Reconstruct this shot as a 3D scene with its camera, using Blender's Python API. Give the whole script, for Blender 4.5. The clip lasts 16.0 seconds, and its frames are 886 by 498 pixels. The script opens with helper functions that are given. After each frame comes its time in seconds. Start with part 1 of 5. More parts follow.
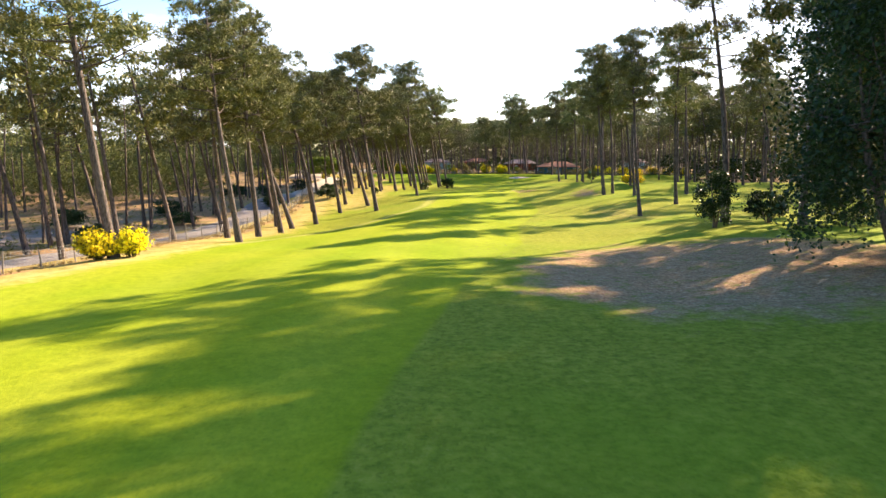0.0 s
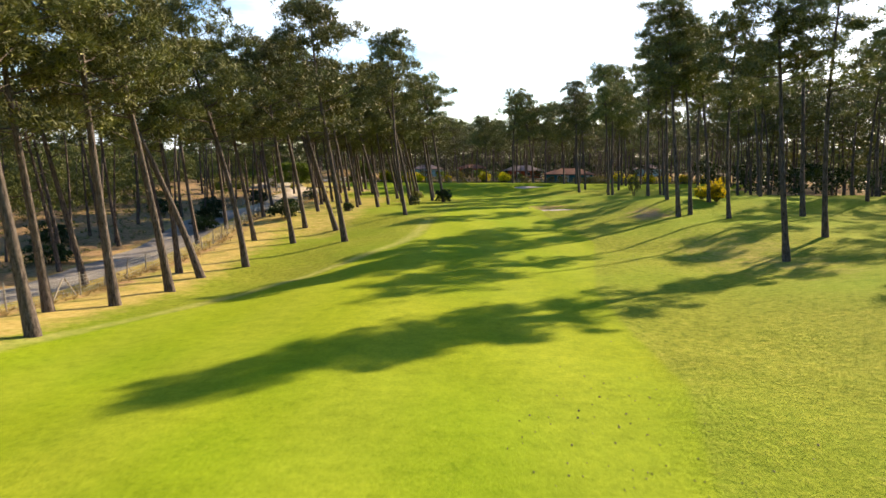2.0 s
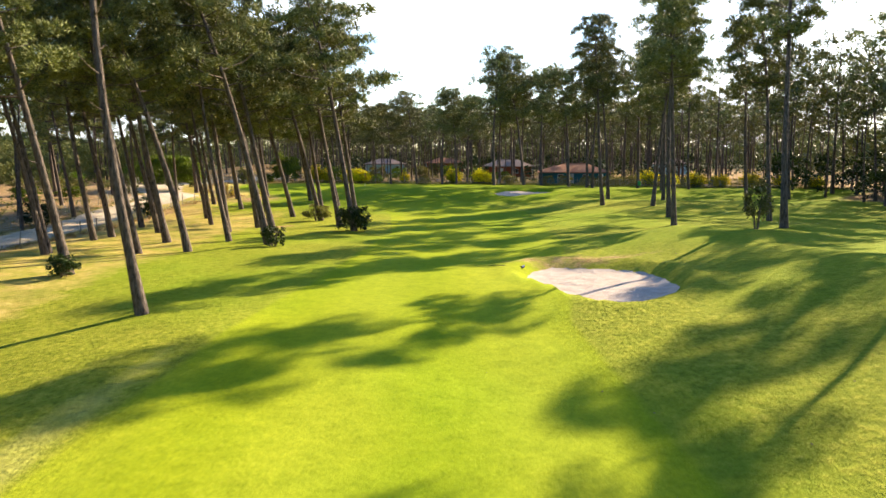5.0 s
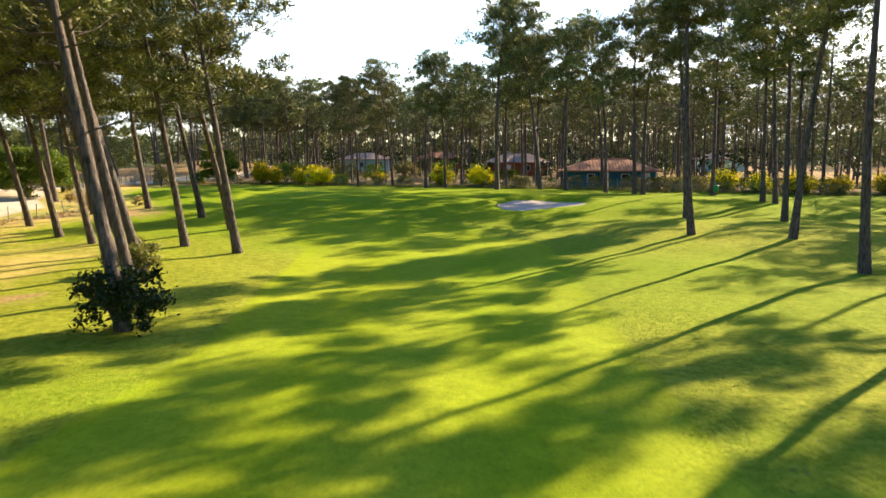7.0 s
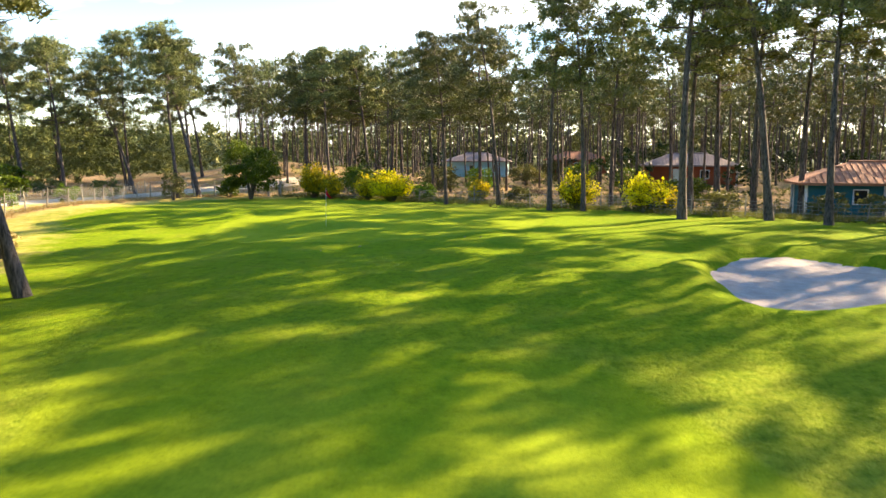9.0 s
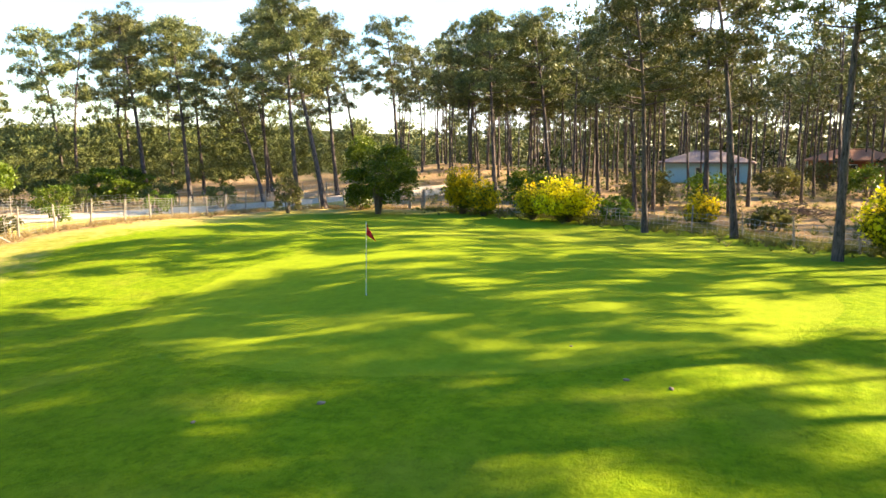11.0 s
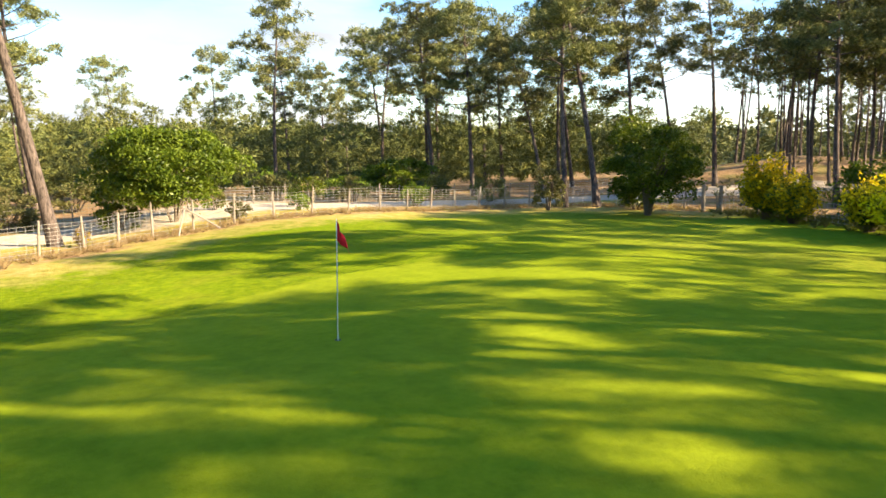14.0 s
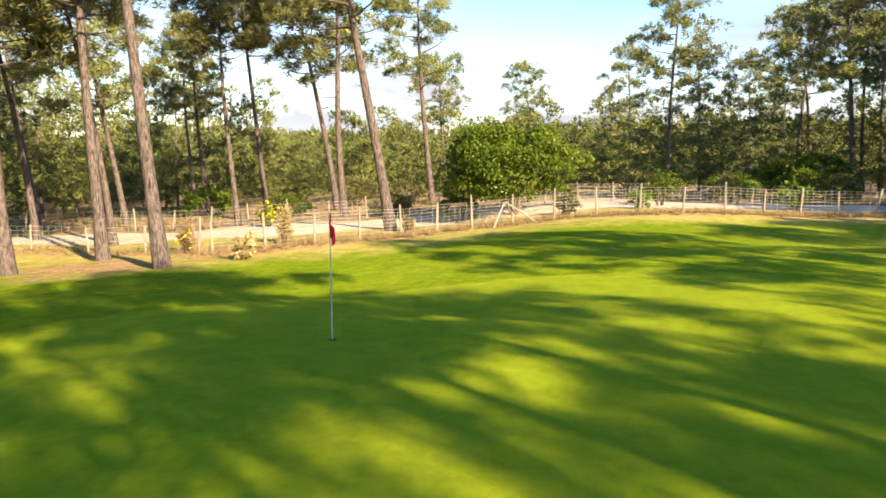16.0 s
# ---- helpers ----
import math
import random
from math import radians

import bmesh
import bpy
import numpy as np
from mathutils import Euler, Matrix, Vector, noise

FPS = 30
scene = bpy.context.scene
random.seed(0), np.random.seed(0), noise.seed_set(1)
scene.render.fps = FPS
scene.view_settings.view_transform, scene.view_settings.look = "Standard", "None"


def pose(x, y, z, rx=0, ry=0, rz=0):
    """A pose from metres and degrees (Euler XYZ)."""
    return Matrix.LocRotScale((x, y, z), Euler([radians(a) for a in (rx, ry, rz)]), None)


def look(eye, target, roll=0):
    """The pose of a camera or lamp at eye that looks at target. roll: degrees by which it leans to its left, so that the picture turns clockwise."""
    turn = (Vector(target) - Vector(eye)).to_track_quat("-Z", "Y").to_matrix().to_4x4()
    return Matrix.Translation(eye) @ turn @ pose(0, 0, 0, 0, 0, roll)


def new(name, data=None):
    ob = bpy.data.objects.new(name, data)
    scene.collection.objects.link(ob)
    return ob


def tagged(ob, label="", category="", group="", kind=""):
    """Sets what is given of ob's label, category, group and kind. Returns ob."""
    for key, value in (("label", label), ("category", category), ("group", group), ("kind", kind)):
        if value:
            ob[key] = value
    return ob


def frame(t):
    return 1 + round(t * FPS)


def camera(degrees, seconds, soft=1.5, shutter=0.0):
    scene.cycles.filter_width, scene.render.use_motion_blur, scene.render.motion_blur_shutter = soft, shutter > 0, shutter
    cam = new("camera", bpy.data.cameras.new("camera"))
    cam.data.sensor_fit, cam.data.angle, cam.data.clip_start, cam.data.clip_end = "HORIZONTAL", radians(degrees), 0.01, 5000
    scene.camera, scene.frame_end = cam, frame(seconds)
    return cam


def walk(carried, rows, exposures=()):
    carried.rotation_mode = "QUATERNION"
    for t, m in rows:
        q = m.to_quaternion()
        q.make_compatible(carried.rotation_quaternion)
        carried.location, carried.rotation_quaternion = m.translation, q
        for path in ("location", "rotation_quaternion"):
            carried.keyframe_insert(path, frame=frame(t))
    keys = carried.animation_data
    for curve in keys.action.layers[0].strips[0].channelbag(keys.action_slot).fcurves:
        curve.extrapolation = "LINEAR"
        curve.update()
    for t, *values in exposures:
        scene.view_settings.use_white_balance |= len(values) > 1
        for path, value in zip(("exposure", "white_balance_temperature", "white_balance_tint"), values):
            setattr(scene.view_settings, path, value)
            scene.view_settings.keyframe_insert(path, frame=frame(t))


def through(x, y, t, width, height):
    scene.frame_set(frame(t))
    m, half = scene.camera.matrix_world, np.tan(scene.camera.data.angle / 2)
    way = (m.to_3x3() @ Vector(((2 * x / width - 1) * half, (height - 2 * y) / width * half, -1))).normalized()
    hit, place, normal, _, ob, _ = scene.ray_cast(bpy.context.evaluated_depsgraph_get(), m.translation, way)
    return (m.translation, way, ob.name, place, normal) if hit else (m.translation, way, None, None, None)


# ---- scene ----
cam = camera(63.9, 16.0, 1.5, 0.12)
PATH = [
    (0.0, (1.49, -47.28, 3.29), (1.21, -37.36, 2.11), 0.00),
    (0.5, (0.78, -41.41, 3.25), (0.54, -31.48, 2.08), 0.00),
    (1.0, (0.19, -34.44, 3.22), (0.00, -24.51, 2.09), 0.00),
    (1.5, (-0.17, -26.41, 3.26), (-0.33, -16.47, 2.16), 0.00),
    (2.0, (-0.46, -17.58, 3.41), (-0.57, -7.64, 2.32), 0.00),
    (2.5, (-0.53, -8.36, 3.63), (-0.57, 1.58, 2.54), 0.00),
    (3.0, (-0.38, 0.67, 3.78), (-0.32, 10.61, 2.68), -0.00),
    (3.5, (0.59, 10.02, 3.85), (0.73, 19.96, 2.75), -0.00),
    (4.0, (2.14, 18.41, 3.85), (2.30, 28.35, 2.75), -0.00),
    (4.2, (2.79, 21.87, 3.84), (2.94, 31.80, 2.73), -0.00),
    (6.3, (7.64, 57.37, 3.95), (7.64, 67.29, 2.72), -0.00),
    (6.5, (7.94, 60.91, 3.92), (7.95, 70.84, 2.69), -0.00),
    (7.0, (8.39, 70.17, 3.91), (8.35, 80.10, 2.67), -0.00),
    (7.5, (8.54, 79.32, 3.94), (8.25, 89.23, 2.69), -0.00),
    (8.0, (8.67, 88.13, 3.96), (7.94, 98.02, 2.72), 0.00),
    (8.2, (8.72, 91.80, 3.97), (7.76, 101.67, 2.73), 0.00),
    (10.3, (6.57, 122.37, 4.42), (2.92, 131.59, 3.19), 0.00),
    (10.5, (6.34, 123.93, 4.42), (2.38, 133.02, 3.18), 0.00),
    (11.0, (5.78, 127.29, 4.35), (0.96, 135.96, 3.11), -0.00),
    (11.5, (5.36, 129.74, 4.26), (-0.14, 138.00, 3.02), -0.00),
    (12.0, (5.20, 131.77, 4.14), (-0.83, 139.64, 2.90), -0.00),
    (12.5, (5.12, 133.75, 3.99), (-1.44, 141.20, 2.75), 0.00),
    (13.0, (5.21, 135.74, 3.82), (-1.96, 142.61, 2.58), -0.00),
    (13.5, (5.31, 137.50, 3.68), (-2.47, 143.66, 2.45), 0.00),
    (14.0, (5.31, 139.25, 3.59), (-3.19, 144.35, 2.35), 0.00),
    (14.5, (5.04, 141.12, 3.57), (-4.16, 144.82, 2.31), 0.00),
    (15.0, (4.84, 142.84, 3.42), (-4.82, 145.13, 2.18), 0.00),
    (15.5, (4.97, 144.93, 3.37), (-4.93, 145.64, 2.13), 0.00),
    (16.0, (5.02, 146.81, 3.39), (-4.85, 145.82, 2.13), 0.00),
]
walk(cam, [(t, look(eye, target, roll)) for t, eye, target, roll in PATH], [(0.0, 2.42, 6600, 23), (1.0, 2.44, 6600, 23), (1.5, 2.04, 6600, 19), (2.1, 1.72, 6600, 15), (2.8, 1.84, 6600, 15), (4.2, 2.14, 6600, 15), (6.3, 2.16, 6750, 13), (8.2, 2.50, 6850, 13), (10.3, 2.92, 6950, 15), (12.5, 2.72, 6950, 15), (16.0, 2.19, 6800, 17)])

# ---------------------------------------------------------------- world, sun
SUN_AZ, SUN_EL = 47.0, 27.2
world = bpy.data.worlds.new("sky")
scene.world = world
world.use_nodes = True
wn, wl = world.node_tree.nodes, world.node_tree.links
wn.clear()
w_out = wn.new("ShaderNodeOutputWorld")
w_bg = wn.new("ShaderNodeBackground")
w_sky = wn.new("ShaderNodeTexSky")
w_sky.sky_type = "NISHITA"
w_sky.sun_disc = False
w_sky.sun_elevation = radians(SUN_EL)
w_sky.sun_rotation = radians(SUN_AZ)
w_sky.air_density, w_sky.dust_density, w_sky.ozone_density = 1.0, 0.6, 1.0
w_co = wn.new("ShaderNodeTexCoord")
w_map = wn.new("ShaderNodeMapping")
w_map.inputs["Scale"].default_value = (1.0, 1.0, 3.4)
w_noise = wn.new("ShaderNodeTexNoise")
w_noise.inputs["Scale"].default_value = 2.3
w_noise.inputs["Detail"].default_value = 9.0
w_noise.inputs["Roughness"].default_value = 0.56
w_noise.inputs["Distortion"].default_value = 0.3
w_ramp = wn.new("ShaderNodeValToRGB")
w_ramp.color_ramp.elements[0].position = 0.36
w_ramp.color_ramp.elements[1].position = 0.56
w_shade = wn.new("ShaderNodeTexNoise")
w_shade.inputs["Scale"].default_value = 5.0
w_shade.inputs["Detail"].default_value = 6.0
w_cloud = wn.new("ShaderNodeValToRGB")
w_cloud.color_ramp.elements[0].position = 0.3
w_cloud.color_ramp.elements[0].color = (6.0, 6.7, 7.1, 1)
w_cloud.color_ramp.elements[1].position = 0.7
w_cloud.color_ramp.elements[1].color = (8.8, 9.6, 9.9, 1)
# clouds are brighter towards the sun
w_dot = wn.new("ShaderNodeVectorMath")
w_dot.operation = "DOT_PRODUCT"
w_dot.inputs[1].default_value = (math.sin(radians(SUN_AZ)) * math.cos(radians(SUN_EL)), math.cos(radians(SUN_AZ)) * math.cos(radians(SUN_EL)), math.sin(radians(SUN_EL)))
w_near = wn.new("ShaderNodeMapRange")
w_near.interpolation_type = "SMOOTHSTEP"
w_near.inputs["From Min"].default_value = -0.15
w_near.inputs["From Max"].default_value = 0.75
w_near.inputs["To Min"].default_value = 0.28
w_near.inputs["To Max"].default_value = 1.0
w_tint = wn.new("ShaderNodeMix")
w_tint.data_type, w_tint.blend_type = "RGBA", "MULTIPLY"
w_tint.inputs[0].default_value = 1.0
wl.new(w_co.outputs["Generated"], w_dot.inputs[0])
wl.new(w_dot.outputs["Value"], w_near.inputs["Value"])
wl.new(w_cloud.outputs["Color"], w_tint.inputs[6])
wl.new(w_near.outputs["Result"], w_tint.inputs[7])
w_deep = wn.new("ShaderNodeHueSaturation")
w_deep.inputs["Saturation"].default_value, w_deep.inputs["Value"].default_value = 1.38, 0.92
wl.new(w_sky.outputs["Color"], w_deep.inputs["Color"])
w_mix = wn.new("ShaderNodeMix")
w_mix.data_type = "RGBA"
wl.new(w_co.outputs["Generated"], w_map.inputs["Vector"])
wl.new(w_map.outputs["Vector"], w_noise.inputs["Vector"])
wl.new(w_map.outputs["Vector"], w_shade.inputs["Vector"])
w_sep = wn.new("ShaderNodeSeparateXYZ")
w_thin = wn.new("ShaderNodeMath")
w_thin.operation = "MULTIPLY_ADD"
w_thin.inputs[1].default_value = -0.55
wl.new(w_co.outputs["Generated"], w_sep.inputs["Vector"])
wl.new(w_sep.outputs["Z"], w_thin.inputs[0])
wl.new(w_noise.outputs["Fac"], w_thin.inputs[2])
wl.new(w_thin.outputs[0], w_ramp.inputs["Fac"])
wl.new(w_shade.outputs["Fac"], w_cloud.inputs["Fac"])
wl.new(w_ramp.outputs["Color"], w_mix.inputs[0])
wl.new(w_deep.outputs["Color"], w_mix.inputs[6])
wl.new(w_tint.outputs[2], w_mix.inputs[7])
wl.new(w_mix.outputs[2], w_bg.inputs["Color"])
w_bg.inputs["Strength"].default_value = 0.086
wl.new(w_bg.outputs["Background"], w_out.inputs["Surface"])

sun_data = bpy.data.lights.new("sun", "SUN")
sun_data.energy, sun_data.angle, sun_data.color = 3.9, radians(0.7), (1.0, 0.83, 0.55)
sun = new("sun", sun_data)
s_az, s_el = radians(SUN_AZ), radians(SUN_EL)
SUN_DIR = Vector((math.sin(s_az) * math.cos(s_el), math.cos(s_az) * math.cos(s_el), math.sin(s_el)))
sun.matrix_world = look(SUN_DIR * 200, (0, 0, 0))


# ---------------------------------------------------------------- materials
class Mat:
    """A small builder for node materials."""

    def __init__(self, name, rough=0.8, spec=0.3):
        self.m = bpy.data.materials.new(name)
        self.m.use_nodes = True
        self.n, self.l = self.m.node_tree.nodes, self.m.node_tree.links
        self.b = self.n["Principled BSDF"]
        self.out = self.n["Material Output"]
        self.b.inputs["Roughness"].default_value = rough
        self.b.inputs["Specular IOR Level"].default_value = spec
        self.geo = self.n.new("ShaderNodeNewGeometry")
        self.obj = self.n.new("ShaderNodeObjectInfo")
        self.pos = self.geo.outputs["Position"]

    def noise(self, scale, detail=4.0, rough=0.55, vec=None, stretch=None, local=False):
        n = self.n.new("ShaderNodeTexNoise")
        n.inputs["Scale"].default_value = scale
        n.inputs["Detail"].default_value = detail
        n.inputs["Roughness"].default_value = rough
        v = vec or self.pos
        if local:
            v = self.n.new("ShaderNodeTexCoord").outputs["Object"]
        if stretch:
            mp = self.n.new("ShaderNodeMapping")
            mp.inputs["Scale"].default_value = stretch
            self.l.new(v, mp.inputs["Vector"])
            v = mp.outputs["Vector"]
        self.l.new(v, n.inputs["Vector"])
        return n.outputs["Fac"]

    def ramp(self, fac, *stops):
        r = self.n.new("ShaderNodeValToRGB")
        e = r.color_ramp.elements
        while len(e) < len(stops):
            e.new(0.5)
        for el, (p, c) in zip(e, stops):
            el.position, el.color = p, (*c, 1) if len(c) == 3 else c
        self.l.new(fac, r.inputs["Fac"])
        return r.outputs["Color"]

    def mix(self, fac, a, b, blend="MIX"):
        m = self.n.new("ShaderNodeMix")
        m.data_type, m.blend_type = "RGBA", blend
        for sock, v in ((m.inputs[0], fac), (m.inputs[6], a), (m.inputs[7], b)):
            if isinstance(v, (int, float)):
                sock.default_value = v
            elif isinstance(v, tuple):
                sock.default_value = (*v, 1)
            else:
                self.l.new(v, sock)
        return m.outputs[2]

    def math(self, op, a, b=0.5, clamp=False):
        m = self.n.new("ShaderNodeMath")
        m.operation, m.use_clamp = op, clamp
        for sock, v in zip(m.inputs, (a, b)):
            if isinstance(v, (int, float)):
                sock.default_value = v
            else:
                self.l.new(v, sock)
        return m.outputs[0]

    def attr(self, name):
        a = self.n.new("ShaderNodeAttribute")
        a.attribute_name = name
        return a.outputs["Fac"]

    def color(self, c):
        if isinstance(c, tuple):
            self.b.inputs["Base Color"].default_value = (*c, 1)
        else:
            self.l.new(c, self.b.inputs["Base Color"])
        return self

    def bump(self, height, strength=0.4, dist=0.02):
        b = self.n.new("ShaderNodeBump")
        b.inputs["Strength"].default_value, b.inputs["Distance"].default_value = strength, dist
        self.l.new(height, b.inputs["Height"])
        self.l.new(b.outputs["Normal"], self.b.inputs["Normal"])
        return self

    def leafy(self, col, through=0.35, gain=1.0):
        """Diffuse leaves that let some light through."""
        tr = self.n.new("ShaderNodeBsdfTranslucent")
        mx = self.n.new("ShaderNodeMixShader")
        mx.inputs["Fac"].default_value = through
        self.l.new(col, self.b.inputs["Base Color"])
        self.l.new(self.mix(1.0, col, (gain, gain, gain * 0.55), "MULTIPLY"), tr.inputs["Color"])
        self.l.new(self.b.outputs[0], mx.inputs[1])
        self.l.new(tr.outputs[0], mx.inputs[2])
        self.l.new(mx.outputs[0], self.out.inputs["Surface"])
        return self


def leaf_mat(name, dark, mid, light, through=0.35, gain=1.3, rough=0.55):
    m = Mat(name, rough, 0.14)
    isl = m.geo.outputs["Random Per Island"]
    c = m.ramp(isl, (0.0, dark), (0.5, mid), (1.0, light))
    big = m.noise(0.55, 3)
    c = m.mix(m.ramp(big, (0.35, (0, 0, 0)), (0.7, (1, 1, 1))), m.mix(0.3, c, dark), m.mix(0.45, c, light))
    hue = m.n.new("ShaderNodeHueSaturation")
    m.l.new(c, hue.inputs["Color"])
    m.l.new(m.math("ADD", m.math("MULTIPLY", m.obj.outputs["Random"], 0.5), 0.75), hue.inputs["Value"])
    m.l.new(m.math("ADD", m.math("MULTIPLY", m.obj.outputs["Random"], 0.03), 0.485), hue.inputs["Hue"])
    return m.leafy(hue.outputs["Color"], through, gain).m


def bark_mat(name, dark, light, streak=(5, 5, 0.9)):
    m = Mat(name, 0.9, 0.15)
    f = m.noise(3.0, 8, 0.65, stretch=streak)
    g = m.noise(0.7, 3)
    c = m.ramp(f, (0.36, dark), (0.62, light))
    c = m.mix(m.ramp(m.noise(9.0, 4, 0.7, stretch=(1, 1, 0.45)), (0.62, (0, 0, 0)), (0.72, (0.5, 0.5, 0.5))), c, tuple(1.7 * v for v in light))
    c = m.mix(m.math("MULTIPLY", g, 0.6), c, m.mix(0.5, c, (0.12, 0.10, 0.09)))
    return m.color(c).bump(f, 0.9, 0.06).m


def plain_mat(name, a, b, scale=6.0, rough=0.8, spec=0.3, bump=0.25, dist=0.01, stretch=None):
    m = Mat(name, rough, spec)
    f = m.noise(scale, 6, 0.6, stretch=stretch)
    g = m.noise(scale * 0.12, 3)
    c = m.ramp(f, (0.3, a), (0.7, b))
    c = m.mix(m.math("MULTIPLY", g, 0.35), c, tuple(0.6 * v for v in a))
    return m.color(c).bump(f, bump, dist).m


def ground_mat():
    m = Mat("ground_turf_and_sand", 0.95, 0.03)
    fine = m.noise(38, 6, 0.7)
    mid = m.noise(3.2, 6, 0.65)
    patch = m.noise(0.32, 5, 0.6)
    big = m.noise(0.055, 4, 0.55)
    # mown fairway
    fair = m.ramp(mid, (0.3, (0.172, 0.226, 0.007)), (0.7, (0.238, 0.286, 0.011)))
    fair = m.mix(m.ramp(patch, (0.35, (0, 0, 0)), (0.75, (1, 1, 1))), fair, m.mix(0.6, fair, (0.262, 0.288, 0.012)))
    fair = m.mix(m.ramp(big, (0.4, (0, 0, 0)), (0.65, (0.55, 0.55, 0.55))), fair, (0.128, 0.228, 0.007))
    band = m.n.new("ShaderNodeTexWave")
    band.inputs["Scale"].default_value, band.inputs["Distortion"].default_value, band.inputs["Detail"].default_value = 0.062, 0.5, 1.0
    m.l.new(m.pos, band.inputs["Vector"])
    fair = m.mix(m.math("MULTIPLY", band.outputs["Fac"], 0.22), fair, (0.30, 0.315, 0.035))
    speck = m.noise(11.0, 5, 0.75, stretch=(1.0, 0.6, 1.0))
    fair = m.mix(m.ramp(speck, (0.36, (0.5, 0.5, 0.5)), (0.52, (0, 0, 0))), fair, (0.125, 0.175, 0.010))
    fair = m.mix(m.ramp(speck, (0.58, (0, 0, 0)), (0.74, (0.4, 0.4, 0.4))), fair, (0.30, 0.31, 0.05))
    # longer rough with clods and dead blades
    rough = m.ramp(mid, (0.28, (0.105, 0.14, 0.010)), (0.5, (0.20, 0.232, 0.018)), (0.75, (0.30, 0.30, 0.038)))
    rough = m.mix(m.ramp(fine, (0.45, (0, 0, 0)), (0.75, (0.5, 0.5, 0.5))), rough, (0.26, 0.24, 0.06))
    clump = m.noise(7.0, 6, 0.72, stretch=(1.0, 0.7, 1.0))
    rough = m.mix(m.ramp(clump, (0.33, (0.75, 0.75, 0.75)), (0.50, (0, 0, 0))), rough, (0.085, 0.115, 0.010))
    rough = m.mix(m.ramp(clump, (0.58, (0, 0, 0)), (0.72, (0.6, 0.6, 0.6))), rough, (0.36, 0.33, 0.07))
    rough = m.mix(m.ramp(big, (0.42, (0, 0, 0)), (0.62, (0.6, 0.6, 0.6))), rough, (0.14, 0.225, 0.010))
    # dry needle-strewn grass
    dry = m.ramp(mid, (0.25, (0.27, 0.21, 0.055)), (0.5, (0.41, 0.315, 0.10)), (0.8, (0.50, 0.385, 0.175)))
    dry = m.mix(m.ramp(patch, (0.5, (0, 0, 0)), (0.68, (0.7, 0.7, 0.7))), dry, (0.16, 0.20, 0.03))
    # bare soil and pale sand
    bare = m.ramp(mid, (0.25, (0.28, 0.150, 0.080)), (0.55, (0.43, 0.265, 0.15)), (0.8, (0.58, 0.42, 0.27)))
    bare = m.mix(m.ramp(fine, (0.52, (0, 0, 0)), (0.7, (0.6, 0.6, 0.6))), bare, (0.13, 0.10, 0.06))
    bare = m.mix(m.ramp(m.noise(9.0, 6, 0.75), (0.40, (0.9, 0.9, 0.9)), (0.54, (0, 0, 0))), bare, (0.145, 0.086, 0.048))
    bare = m.mix(m.ramp(m.noise(5.0, 5, 0.7), (0.58, (0, 0, 0)), (0.68, (0.7, 0.7, 0.7))), bare, (0.50, 0.41, 0.31))
    bare = m.mix(m.ramp(m.noise(1.3, 7, 0.75), (0.53, (0, 0, 0)), (0.62, (0.8, 0.8, 0.8))), bare, (0.14, 0.17, 0.03))
    sand = m.ramp(mid, (0.25, (0.38, 0.32, 0.24)), (0.7, (0.55, 0.48, 0.38)))
    sand = m.mix(m.ramp(patch, (0.5, (0, 0, 0)), (0.7, (0.5, 0.5, 0.5))), sand, (0.38, 0.31, 0.22))
    gravel = m.ramp(mid, (0.25, (0.15, 0.14, 0.135)), (0.7, (0.27, 0.25, 0.235)))
    gravel = m.mix(m.ramp(fine, (0.5, (0, 0, 0)), (0.75, (0.5, 0.5, 0.5))), gravel, (0.36, 0.33, 0.30))
    sand = m.mix(m.attr("gravel"), sand, gravel)
    # forest floor: needles, bracken, moss
    floor = m.ramp(mid, (0.25, (0.12, 0.080, 0.042)), (0.5, (0.27, 0.18, 0.095)), (0.8, (0.40, 0.28, 0.165)))
    floor = m.mix(m.ramp(patch, (0.50, (0, 0, 0)), (0.66, (0.6, 0.6, 0.6))), floor, (0.11, 0.13, 0.035))
    # green: close-cut, bluish
    green = m.ramp(m.noise(6, 5, 0.6), (0.3, (0.158, 0.220, 0.007)), (0.7, (0.204, 0.260, 0.011)))
    green = m.mix(m.ramp(patch, (0.4, (0, 0, 0)), (0.7, (0.6, 0.6, 0.6))), green, (0.192, 0.240, 0.013))

    def mask(name, wob=0.35, lo=0.42, hi=0.58):
        v = m.math("ADD", m.attr(name), m.math("MULTIPLY", m.math("SUBTRACT", m.noise(0.9, 5, 0.65), 0.5), wob))
        return m.ramp(v, (lo, (0, 0, 0)), (hi, (1, 1, 1)))

    c = m.mix(mask("fairway", 0.2, 0.40, 0.60), rough, fair)
    lush = m.ramp(mid, (0.28, (0.094, 0.166, 0.003)), (0.7, (0.184, 0.250, 0.005)))
    lush = m.mix(m.ramp(clump, (0.34, (0.6, 0.6, 0.6)), (0.50, (0, 0, 0))), lush, (0.062, 0.112, 0.004))
    lush = m.mix(m.ramp(clump, (0.60, (0, 0, 0)), (0.74, (0.45, 0.45, 0.45))), lush, (0.24, 0.25, 0.03))
    lush = m.mix(m.ramp(m.noise(0.5, 4, 0.6), (0.5, (0, 0, 0)), (0.68, (0.4, 0.4, 0.4))), lush, (0.22, 0.22, 0.02))
    c = m.mix(m.math("MULTIPLY", m.attr("lush"), 0.86), c, lush)
    c = m.mix(mask("dry", 0.9, 0.3, 0.75), c, dry)
